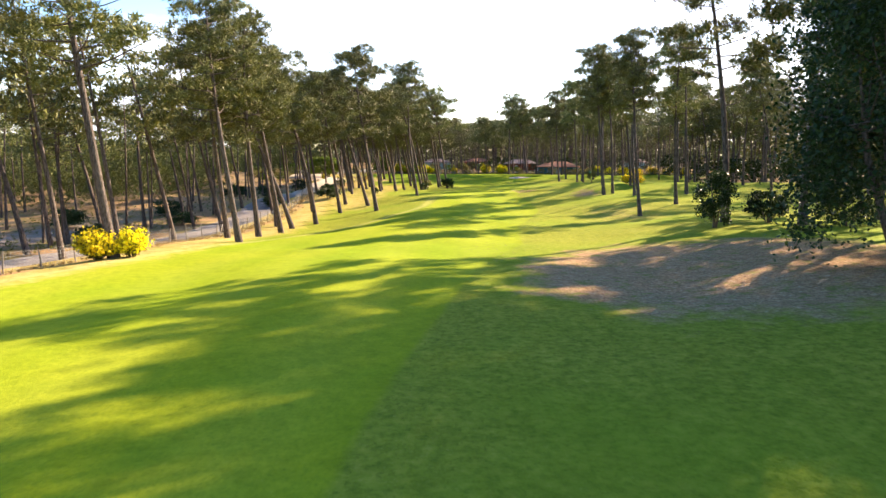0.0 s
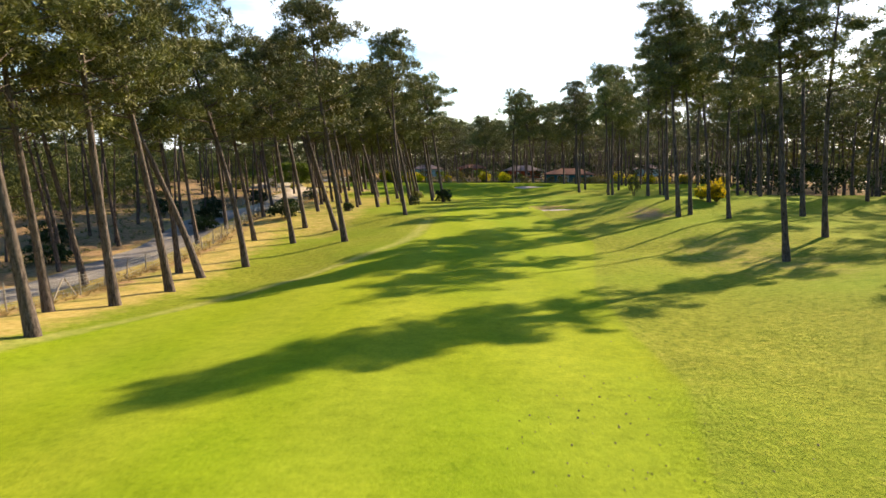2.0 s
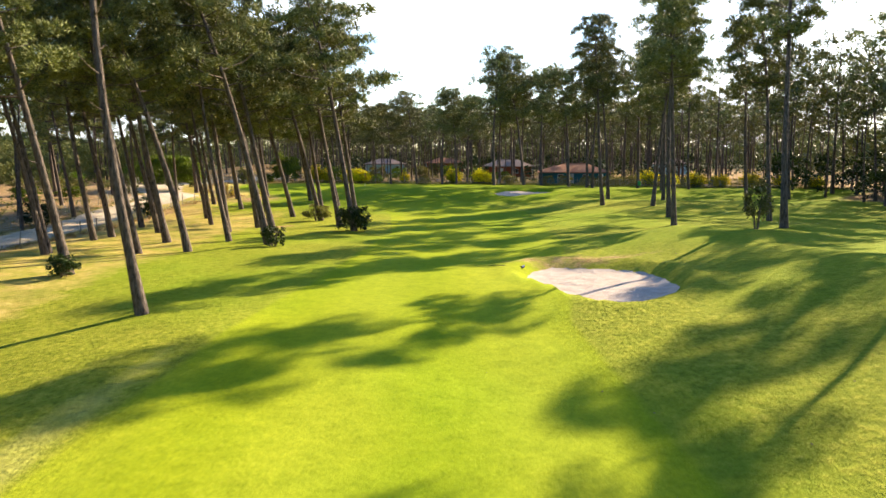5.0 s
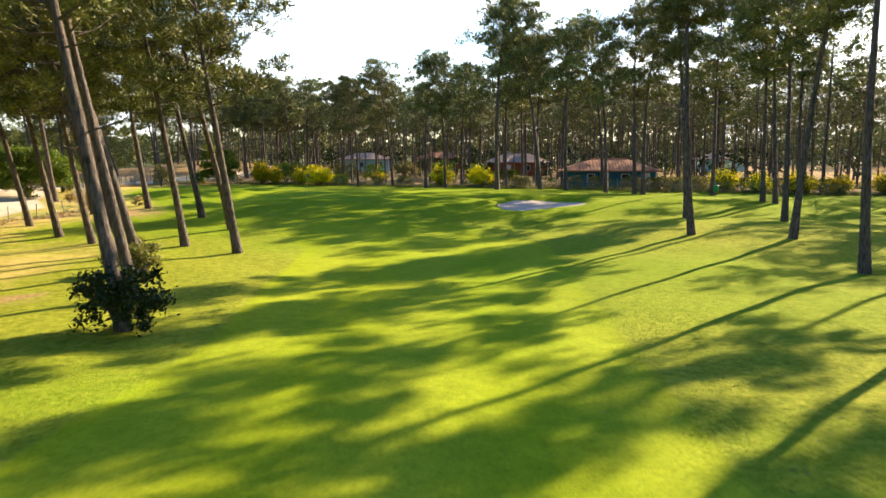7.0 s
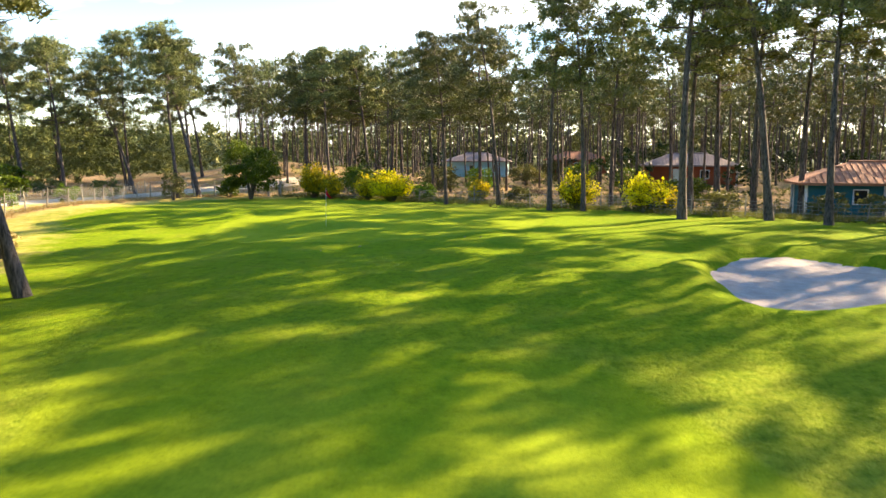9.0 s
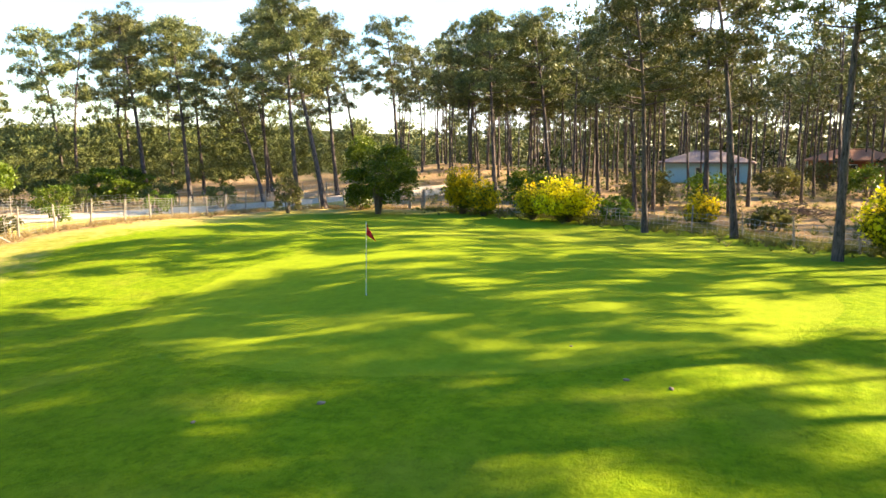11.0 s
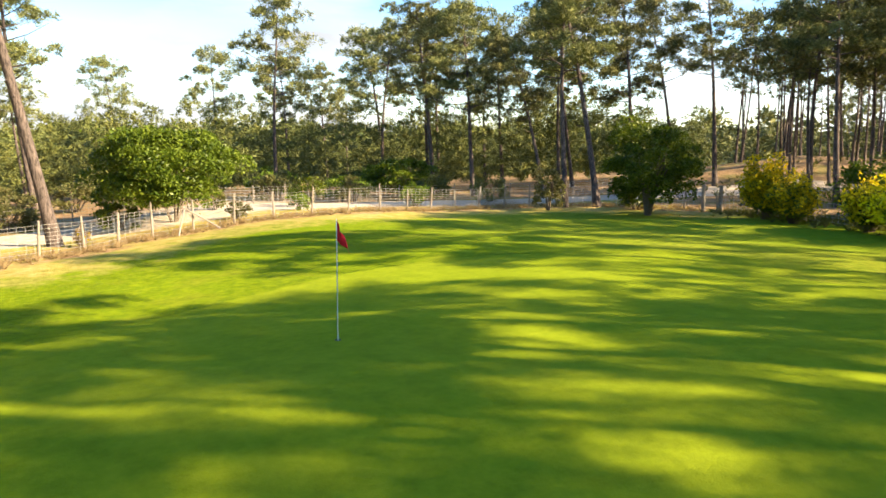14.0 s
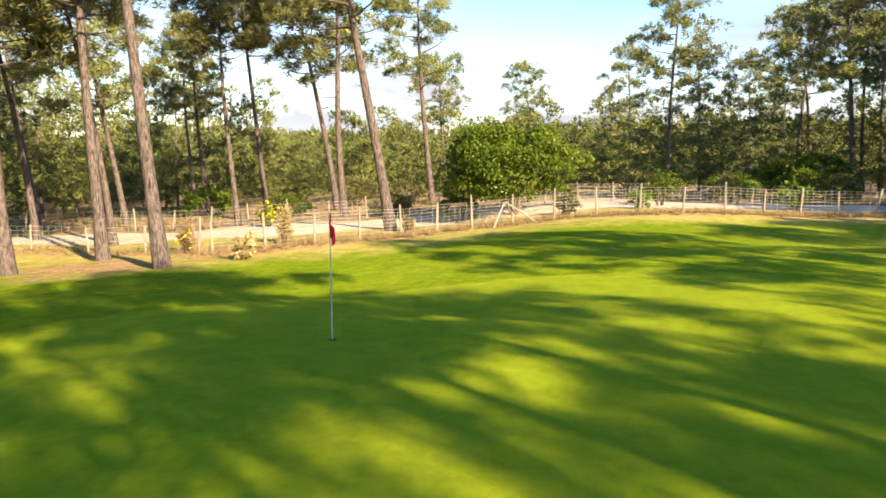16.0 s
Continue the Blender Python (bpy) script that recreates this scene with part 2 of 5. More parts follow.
    ragged = m.math("ADD", m.attr("bare"), m.math("MULTIPLY", m.math("SUBTRACT", m.noise(0.42, 7, 0.72), 0.5), 1.5))
    c = m.mix(m.ramp(ragged, (0.36, (0, 0, 0)), (0.72, (0.92, 0.92, 0.92))), c, bare)
    c = m.mix(mask("wood", 0.5, 0.35, 0.65), c, floor)
    c = m.mix(mask("sand", 0.5, 0.42, 0.60), c, sand)
    c = m.mix(mask("edge", 0.5, 0.40, 1.0), c, m.mix(0.7, c, (0.40, 0.38, 0.14)))
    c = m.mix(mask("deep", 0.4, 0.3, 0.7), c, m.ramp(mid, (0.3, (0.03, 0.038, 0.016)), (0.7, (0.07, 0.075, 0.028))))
    gm = mask("green", 0.04, 0.47, 0.53)
    c = m.mix(gm, c, green)
    mottle = m.ramp(m.noise(1.7, 9, 0.74), (0.34, (0.90, 0.90, 0.84)), (0.5, (1.11, 1.09, 1.06)), (0.68, (1.28, 1.22, 1.28)))
    c = m.mix(1.0, c, mottle, "MULTIPLY")
    m.color(c)
    smooth = m.math("MAXIMUM", m.attr("fairway"), m.attr("green"))
    h = m.math("ADD", m.math("MULTIPLY", fine, 0.35), m.math("ADD", mid, m.math("MULTIPLY", clump, 0.9)))
    h = m.math("MULTIPLY", h, m.math("SUBTRACT", 1.25, smooth))
    return m.bump(h, 0.6, 0.10).m


def sand_mat():
    m = Mat("bunker_sand", 0.95, 0.1)
    f = m.noise(30, 5, 0.7)
    g = m.noise(2.0, 6, 0.65)
    c = m.ramp(g, (0.3, (0.33, 0.27, 0.235)), (0.7, (0.46, 0.39, 0.345)))
    c = m.mix(m.ramp(m.noise(5.5, 3, 0.6), (0.64, (0, 0, 0)), (0.74, (0.4, 0.4, 0.4))), c, (0.32, 0.26, 0.21))
    return m.color(c).bump(m.math("ADD", m.math("MULTIPLY", f, 0.2), g), 0.8, 0.08).m


GROUND = ground_mat()
SAND = sand_mat()
BARK = bark_mat("pine_bark", (0.013, 0.010, 0.009), (0.168, 0.132, 0.113))
NEEDLE = leaf_mat("pine_needles", (0.027, 0.037, 0.015), (0.094, 0.109, 0.037), (0.275, 0.27, 0.082), 0.06, 1.3)
NEEDLE_FAR = leaf_mat("far_pine_needles", (0.036, 0.050, 0.021), (0.096, 0.112, 0.038), (0.235, 0.23, 0.068), 0.06, 1.3)
NEEDLE_YOUNG = leaf_mat("young_pine_needles", (0.044, 0.058, 0.018), (0.092, 0.108, 0.030), (0.185, 0.185, 0.050), 0.10, 1.3)
LEAF = leaf_mat("evergreen_leaves", (0.022, 0.050, 0.006), (0.080, 0.132, 0.012), (0.18, 0.235, 0.024), 0.30, 1.4, 0.4)
LEAF_DARK = leaf_mat("dark_oak_leaves", (0.010, 0.024, 0.010), (0.024, 0.046, 0.014), (0.046, 0.072, 0.022), 0.2, 1.2, 0.4)
SCRUB = leaf_mat("scrub_leaves", (0.06, 0.07, 0.022), (0.11, 0.115, 0.04), (0.19, 0.17, 0.07), 0.35, 1.3)
STRAW = leaf_mat("dry_straw_blades", (0.20, 0.14, 0.06), (0.34, 0.25, 0.12), (0.45, 0.36, 0.19), 0.3, 1.2, 0.7)
FLOWER = leaf_mat("broom_flowers", (0.56, 0.42, 0.006), (0.80, 0.64, 0.010), (0.90, 0.77, 0.03), 0.40, 1.2, 0.6)
BROOM_STEM = leaf_mat("broom_stems", (0.05, 0.085, 0.015), (0.10, 0.14, 0.02), (0.20, 0.20, 0.03), 0.3, 1.2)
POST = plain_mat("grey_chestnut_post", (0.20, 0.17, 0.13), (0.42, 0.37, 0.30), 9, 0.85, 0.15, 0.5, 0.01, (4, 4, 0.6))
WIRE = plain_mat("galvanised_wire", (0.30, 0.30, 0.28), (0.46, 0.46, 0.43), 20, 0.45, 0.5, 0.1)
TEAL = plain_mat("teal_boards", (0.012, 0.105, 0.135), (0.022, 0.165, 0.20), 7, 0.7, 0.3, 0.5, 0.02, (9, 9, 0.7))
BLUE = plain_mat("pale_blue_boards", (0.34, 0.58, 0.66), (0.45, 0.70, 0.77), 5, 0.7, 0.3, 0.3, 0.01, (0.8, 0.8, 12))
REDWOOD = plain_mat("red_brown_boards", (0.24, 0.055, 0.022), (0.36, 0.095, 0.04), 6, 0.75, 0.3, 0.4, 0.01, (0.8, 0.8, 10))
WHITE = plain_mat("white_paint", (0.68, 0.68, 0.66), (0.80, 0.80, 0.78), 8, 0.6, 0.3, 0.1)
TILE = plain_mat("clay_roof_tiles", (0.30, 0.125, 0.065), (0.50, 0.245, 0.15), 11, 0.85, 0.2, 0.6, 0.03)
TILE_OLD = plain_mat("weathered_roof_tiles", (0.22, 0.155, 0.13), (0.38, 0.28, 0.24), 11, 0.85, 0.2, 0.6, 0.03)
DARKGLASS = plain_mat("dark_window_glass", (0.012, 0.016, 0.02), (0.025, 0.03, 0.036), 2, 0.12, 0.6, 0.02)
FLAG = plain_mat("red_flag_cloth", (0.60, 0.012, 0.02), (0.80, 0.02, 0.035), 12, 0.75, 0.2, 0.2)
STICK = plain_mat("white_flagstick_paint", (0.72, 0.71, 0.66), (0.84, 0.83, 0.78), 30, 0.4, 0.4, 0.05)
HOLE_DARK = plain_mat("black_hole_shade", (0.006, 0.006, 0.006), (0.015, 0.015, 0.015), 30, 0.6, 0.3, 0.05)
RAKE = plain_mat("blue_rake_plastic", (0.035, 0.045, 0.16), (0.06, 0.075, 0.24), 20, 0.5, 0.4, 0.1)
STEM = plain_mat("woody_stems", (0.09, 0.07, 0.05), (0.2, 0.165, 0.125), 14, 0.9, 0.1, 0.5)
DEADWOOD = plain_mat("bleached_dead_branches", (0.17, 0.12, 0.09), (0.33, 0.25, 0.19), 14, 0.9, 0.1, 0.5)
GREENBOX = plain_mat("green_plastic", (0.005, 0.20, 0.075), (0.01, 0.27, 0.11), 10, 0.45, 0.4, 0.05)


# ---------------------------------------------------------------- terrain
def ease(a, b, x):
    t = np.clip((np.asarray(x, float) - a) / (b - a), 0, 1)
    return t * t * (3 - 2 * t)


FALL_Y = [-90, -40, -12, 8, 25, 45, 60, 80, 98, 112, 122, 131, 144, 156, 166, 185, 210, 260, 400]
FALL_Z = [-1.6, -1.5, -1.6, -2.2, -2.2, -1.7, -1.2, -1.2, -1.35, -1.4, -0.8, 0.25, 0.6, 0.62, 0.3, 0.6, 1.6, 2.5, 4.0]


def ridge(x, y):
    """The long profile of the hole, its side slopes, the track's hollow and the mound behind."""
    x, y = np.asarray(x, float), np.asarray(y, float)
    h = sum(w * np.interp(y + d, FALL_Y, FALL_Z) for d, w in ((-5, 0.25), (0, 0.5), (5, 0.25)))
    hollow = 7.0 * np.exp(-(((y - 24) / 10) ** 2))
    left, right = ease(-2.5, -15.5, x), ease(7 + hollow, 22 + 0.75 * hollow, x)
    h = h - left * (0.7 + 0.8 * ease(6, 30, y)) * (1 - ease(50, 75, y))
    h = h - 0.25 * left * ease(60, 80, y) * (1 - ease(110, 125, y))
    h = h + right * (1.2 * (1 - ease(55, 70, y)) + 0.5 * ease(55, 70, y) * (1 - ease(112, 124, y)))
    h = h + 0.85 * ease(14, 22, x) * ease(46, 54, y) * (1 - ease(79, 89, y))
    h = h + 0.55 * ease(14, 26, x) * ease(98, 112, y) * (1 - ease(128, 142, y))
    h = h - 0.72 * left * ease(118, 130, y) * (1 - ease(141, 154, y))
    h = h - 0.9 * ease(-19, -30, x) * (1 - ease(90, 120, y))
    h = h + 2.6 * np.exp(-(((x + 36) / 14) ** 2 + ((y - 205) / 16) ** 2))
    h = h - 1.6 * ease(-60, -95, x) * ease(60, 140, y)
    h = h + 26.0 * ease(-180, -620, x) + 14 * ease(330, 800, y) + 8 * ease(160, 500, x)
    return h


BUNKERS = [(12.2, 66.4, 3.2, 5.9, 0.15), (16.6, 132.5, 4.4, 4.9, -0.35)]


def bunker_r(b, x, y):
    """1 on the bunker's rim, less inside, with a lobed outline."""
    cx, cy, rx, ry, turn = b
    c, s = math.cos(turn), math.sin(turn)
    u, v = (x - cx) * c + (y - cy) * s, -(x - cx) * s + (y - cy) * c
    a = np.arctan2(v / ry, u / rx)
    return np.hypot(u / rx, v / ry) / (1 + 0.09 * np.sin(3 * a + 1.1) + 0.05 * np.sin(5 * a + cx))


def height(x, y):
    h = ridge(x, y)
    x, y = np.asarray(x, float), np.asarray(y, float)
    h = h + 0.05 * np.sin(x * 0.9 + 1.7 * np.sin(y * 0.23)) * np.sin(y * 0.61 + 0.4) + 0.07 * np.sin(x * 0.31 + 2) * np.sin(y * 0.27)
    for b in BUNKERS:
        r = bunker_r(b, x, y)
        h = h - 0.55 * ease(1.04, 0.72, r) + 0.16 * np.exp(-((r - 1.12) / 0.12) ** 2)
    return h


def hz(x, y):
    return float(height(x, y))


FENCE_LINE = [(-31, -48), (-26, -20), (-23.5, 0), (-21.8, 22), (-22.4, 48), (-25.5, 78), (-26, 105), (-26, 120), (-24.6, 130), (-23.0, 134.4)]
FENCE_GREEN = [(-23.0, 134.4), (-24.4, 137), (-26.2, 139.6), (-27.6, 141.4), (-30.4, 144.2), (-31.3, 146.5), (-31.8, 149.7), (-31.9, 152.4), (-31.7, 155.6), (-32.3, 158.6),
               (-33.6, 162.6), (-34.3, 166.5), (-34.2, 170), (-31, 173.4), (-24.4, 175.6)]
FENCE_BACK = [(-23.0, 175.6), (-17, 174.2), (-10, 172.8), (-4, 169.2), (1.5, 165.6), (6, 161.2), (12, 157.2), (20, 153.2), (30, 147.5), (44, 139.5), (60, 131)]
TRACK = [(-40, -60), (-32, -20), (-29, 10), (-27.5, 40), (-30, 72), (-31, 100), (-31.5, 124), (-31, 134), (-36, 142), (-39.5, 152), (-40.5, 162), (-39, 172), (-34, 182), (-26, 192)]


def line_dist(line, x, y):
    """Distance to a polyline, and the side (positive to its left)."""
    best = np.full(np.shape(x), 1e9)
    side = np.zeros(np.shape(x))
    for (ax, ay), (bx, by) in zip(line, line[1:]):
        dx, dy = bx - ax, by - ay
        t = np.clip(((x - ax) * dx + (y - ay) * dy) / (dx * dx + dy * dy), 0, 1)
        d = np.hypot(x - ax - t * dx, y - ay - t * dy)
        s = np.sign(dx * (y - ay) - dy * (x - ax))
        side = np.where(d < best, s, side)
        best = np.minimum(best, d)
    return best, side


def steps(lo, hi, fine, far, grow=1.22):
    core = list(np.arange(lo, hi + fine / 2, fine))
    up, s = [core[-1]], fine
    while up[-1] < far:
        s *= grow
        up.append(up[-1] + s)
    down, s = [core[0]], fine
    while down[-1] > -far:
        s *= grow
        down.append(down[-1] - s)
    return np.array(down[:0:-1] + core + up[1:])


def make_mesh(name, verts, faces, mats=(), smooth=False):
    me = bpy.data.meshes.new(name)
    verts, faces = np.asarray(verts, np.float32), np.asarray(faces, np.int32)
    k = faces.shape[1]
    me.vertices.add(len(verts))
    me.vertices.foreach_set("co", verts.ravel())
    me.loops.add(faces.size)
    me.loops.foreach_set("vertex_index", faces.ravel())
    me.polygons.add(len(faces))
    me.polygons.foreach_set("loop_start", np.arange(0, faces.size, k, dtype=np.int32))
    me.polygons.foreach_set("use_smooth", np.full(len(faces), smooth))
    me.update(calc_edges=True)
    for m in mats:
        me.materials.append(m)
    return me


def build_ground():
    xs, ys = steps(-38, 40, 0.62, 1800), steps(-58, 180, 0.7, 1800)
    X, Y = np.meshgrid(xs, ys)
    Z = height(X, Y)
    nx, ny = len(xs), len(ys)
    i = np.arange(nx * ny).reshape(ny, nx)
    faces = np.stack([i[:-1, :-1], i[:-1, 1:], i[1:, 1:], i[1:, :-1]], -1).reshape(-1, 4)
    me = make_mesh("ground", np.stack([X, Y, Z], -1).reshape(-1, 3), faces, [GROUND], True)
    lo = np.interp(Y, [-60, -3, 8, 21, 30, 36, 42, 60, 68, 90, 112, 125], [-26, -19, -15.5, -10, -6.2, -3.6, -2.6, -1.4, -0.2, 1.5, 0, -6])
    hi = np.interp(Y, [-60, -30, -12, 0, 15, 24, 35, 58, 80, 112, 125], [-2, 0, 2.5, 5.5, 6.3, 8, 10.2, 9.4, 13, 14.5, 8])
    along = ease(-80, -55, Y) * (1 - ease(119, 127, Y))
    fair = np.minimum(ease(-0.8, 0.8, X - lo), ease(-0.8, 0.8, hi - X)) * along
    edge = np.exp(-((X - lo + 0.8) / 0.9) ** 2) * along * 0.75 * (1 - ease(48, 66, Y))
    gd = np.hypot((X + 4.2) / 10.0, (Y - 147.2) / 9.7) / (1 + 0.04 * np.sin(3 * np.arctan2(Y - 147.2, X + 4.2) + 0.6))
    green = ease(1.05, 0.95, gd)
    apron = ease(1.55, 1.25, gd) * (1 - green)
    fair = np.maximum(fair, 0.52 * apron)
    fl, fs = line_dist(FENCE_LINE + FENCE_GREEN[1:], X, Y)
    bl, bs = line_dist(FENCE_BACK, X, Y)
    out_left = np.where(fs > 0, fl, -fl)
    out_back = np.where(bs > 0, bl, -bl)
    dry = ease(-9.5, -1.5, out_left) * ease(-62, -40, Y) * np.where(Y < 118, 1.0, 0.66)
    dry = np.maximum(dry, 0.62 * ease(-8, -13, X) * ease(34, 60, Y) * (1 - ease(108, 124, Y)))
    dry = np.maximum(dry, 0.45 * np.exp(-(((X - 18) / 6) ** 2 + ((Y - 26) / 13) ** 2)))
    bare = 0.90 * np.exp(-((np.hypot((X - 12.6) / 9.6, (Y + 15.5) / 12.0)) ** 5))
    bare = np.maximum(bare, 0.72 * np.exp(-(((X - 17.6) / 3.0) ** 2 + ((Y - 47.5) / 4.5) ** 2)))
    bare = np.maximum(bare, 0.8 * np.exp(-(((X + 19) / 3.6) ** 2 + ((Y - 131) / 6) ** 2)))
    bare = np.maximum(bare, 0.75 * np.exp(-(((X + 8.5) / 1.8) ** 2 + ((Y - 97) / 2.4) ** 2)))
    bare = np.maximum(bare, 0.75 * np.exp(-(((X - 12.6) / 5.0) ** 2 + ((Y - 72.3) / 2.0) ** 2)))
    bare = np.maximum(bare, 0.66 * np.exp(-((out_left + 0.6) / 1.3) ** 2))
    wood = np.maximum(ease(0.5, 3.0, out_back) * (X > -30), ease(50, 62, X + 3.5 * np.sin(Y * 0.13) + 2 * np.sin(Y * 0.37 + 1)))
    wood = np.maximum(wood, 0.9 * ease(4, 12, out_left))
    wood = np.maximum(wood, ease(-70, -90, Y))
    wood = np.maximum(wood, ease(178, 184, Y))
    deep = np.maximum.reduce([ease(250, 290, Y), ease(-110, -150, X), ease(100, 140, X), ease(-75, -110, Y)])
    tl, _ = line_dist(TRACK, X, Y)
    sand = ease(3.4, 2.0, tl)
    sand = np.maximum(sand, 0.58 * np.exp(-(((X + 42) / 11) ** 2 + ((Y - 150) / 18) ** 2)))
    sand = np.maximum(sand, 0.6 * np.exp(-(((X + 34) / 7) ** 2 + ((Y - 133) / 9) ** 2)))
    sand = np.maximum(sand, 0.55 * np.exp(-(((X + 45) / 12) ** 2 + ((Y - 25) / 45) ** 2)))
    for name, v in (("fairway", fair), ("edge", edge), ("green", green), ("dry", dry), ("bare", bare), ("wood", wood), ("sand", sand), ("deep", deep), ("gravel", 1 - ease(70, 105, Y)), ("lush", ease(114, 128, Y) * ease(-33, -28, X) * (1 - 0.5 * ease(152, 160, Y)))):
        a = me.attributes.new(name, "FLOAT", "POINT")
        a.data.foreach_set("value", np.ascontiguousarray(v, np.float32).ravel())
    return tagged(new("ground", me), "mown golf fairway and rough with dry grass and sandy soil", "ground", kind="structure")


build_ground()


def build_bunker(b, label):
    cx, cy, rx, ry, turn = b
    n, rings = 72, 14
    verts, faces = [(cx, cy, hz(cx, cy) + 0.17)], []
    c, s = math.cos(turn), math.sin(turn)
    for k in range(1, rings + 1):
        for j in range(n):
            a = 2 * math.pi * j / n
            r = (1 + 0.09 * math.sin(3 * a + 1.1) + 0.05 * math.sin(5 * a + cx)) * k / rings * 0.97
            u, v = rx * r * math.cos(a), ry * r * math.sin(a)
            x, y = cx + u * c - v * s, cy + u * s + v * c
            z = hz(x, y) + 0.17 + 0.04 * noise.noise((x * 1.3, y * 1.3, 0)) - 0.30 * max(0.0, (k / rings - 0.8) / 0.2)
            verts.append((x, y, z))
    tris = []
    for j in range(n):
        tris.append((0, 1 + j, 1 + (j + 1) % n))
    for k in range(rings - 1):
        for j in range(n):
            a, b2 = 1 + k * n + j, 1 + k * n + (j + 1) % n
            tris += [(a, a + n, b2 + n), (a, b2 + n, b2)]
    return tagged(new("sand_bunker", make_mesh("bunker", verts, tris, [SAND], True)), label, "sand bunker", "fairway bunkers", "structure")


build_bunker(BUNKERS[0], "pale raked sand bunker in the mown fairway edge")
build_bunker(BUNKERS[1], "pale sand bunker in the bank before the green")


# ---------------------------------------------------------------- mesh kit
def part(name, me, parent, label="", m=None):
    ob = new(name, me)
    ob.parent = parent
    if m is not None:
        ob.matrix_basis = m
    if label:
        ob["label"] = label
    return ob


def empty(name, m, label, category, group=""):
    ob = new(name)
    ob.empty_display_size = 0.3
    ob.matrix_basis = m
    return tagged(ob, label, category, group)


def tube(points, radii, sides=8, cap=True):
    """A tapering tube along points: vertices and triangles."""
    pts = np.asarray(points, float)
    n = len(pts)
    v, f = [], []
    for i in range(n):
        d = pts[min(i + 1, n - 1)] - pts[max(i - 1, 0)]
        d = d / (np.linalg.norm(d) + 1e-9)
        ref = np.array([0, 1.0, 0]) if abs(d[1]) < 0.9 else np.array([1.0, 0, 0])
        a = np.cross(d, ref)
        a /= np.linalg.norm(a)
        b = np.cross(d, a)
        for k in range(sides):
            t = 2 * math.pi * k / sides
            v.append(pts[i] + radii[i] * (a * math.cos(t) + b * math.sin(t)))
    for i in range(n - 1):
        for k in range(sides):
            p, q = i * sides + k, i * sides + (k + 1) % sides
            f += [(p, q, q + sides), (p, q + sides, p + sides)]
    if cap:
        e = len(v)
        v.append(pts[-1])
        f += [((n - 1) * sides + k, (n - 1) * sides + (k + 1) % sides, e) for k in range(sides)]
    return np.array(v), np.array(f)


def join(pieces):
    v, f, o = [], [], 0
    for a, b in pieces:
        v.append(a)
        f.append(np.asarray(b) + o)
        o += len(a)
    return np.concatenate(v), np.concatenate(f)


def tufts(rng, centers, outs, per, length, width, spread=0.9, loose=0.0):
    """Narrow blades bursting from each centre, mostly along its outward way."""
    c = np.repeat(centers, per, 0)
    o = np.repeat(outs, per, 0)
    n = len(c)
    d = rng.normal(size=(n, 3))
    d /= np.linalg.norm(d, axis=1)[:, None]
    d = d * spread + o * 0.75
    d /= np.linalg.norm(d, axis=1)[:, None]
    s = np.cross(d, rng.normal(size=(n, 3)))
    s /= np.linalg.norm(s, axis=1)[:, None]
    L = length * rng.uniform(0.6, 1.15, (n, 1))
    W = width * rng.uniform(0.6, 1.3, (n, 1))
    if loose:
        c = c + rng.normal(size=(n, 3)) * loose * length
    base = c + d * L * 0.05
    v = np.stack([base + s * W * 0.5, base - s * W * 0.5, c + d * L], 1).reshape(-1, 3)
    return v, np.arange(3 * n).reshape(-1, 3)


def leaves(rng, centers, size, flat=0.5):
    """Small four-cornered leaves, tilted at random."""
    n = len(centers)
    d = rng.normal(size=(n, 3))
    d /= np.linalg.norm(d, axis=1)[:, None]
    s = np.cross(d, rng.normal(size=(n, 3)))
    s /= np.linalg.norm(s, axis=1)[:, None]
    L = size * rng.uniform(0.6, 1.4, (n, 1))
    v = np.stack([centers - d * L * 0.5, centers + s * L * 0.5 * flat, centers + d * L * 0.5, centers - s * L * 0.5 * flat], 1).reshape(-1, 3)
    i = np.arange(4 * n).reshape(-1, 4)
    return v, np.concatenate([i[:, [0, 1, 2]], i[:, [0, 2, 3]]])


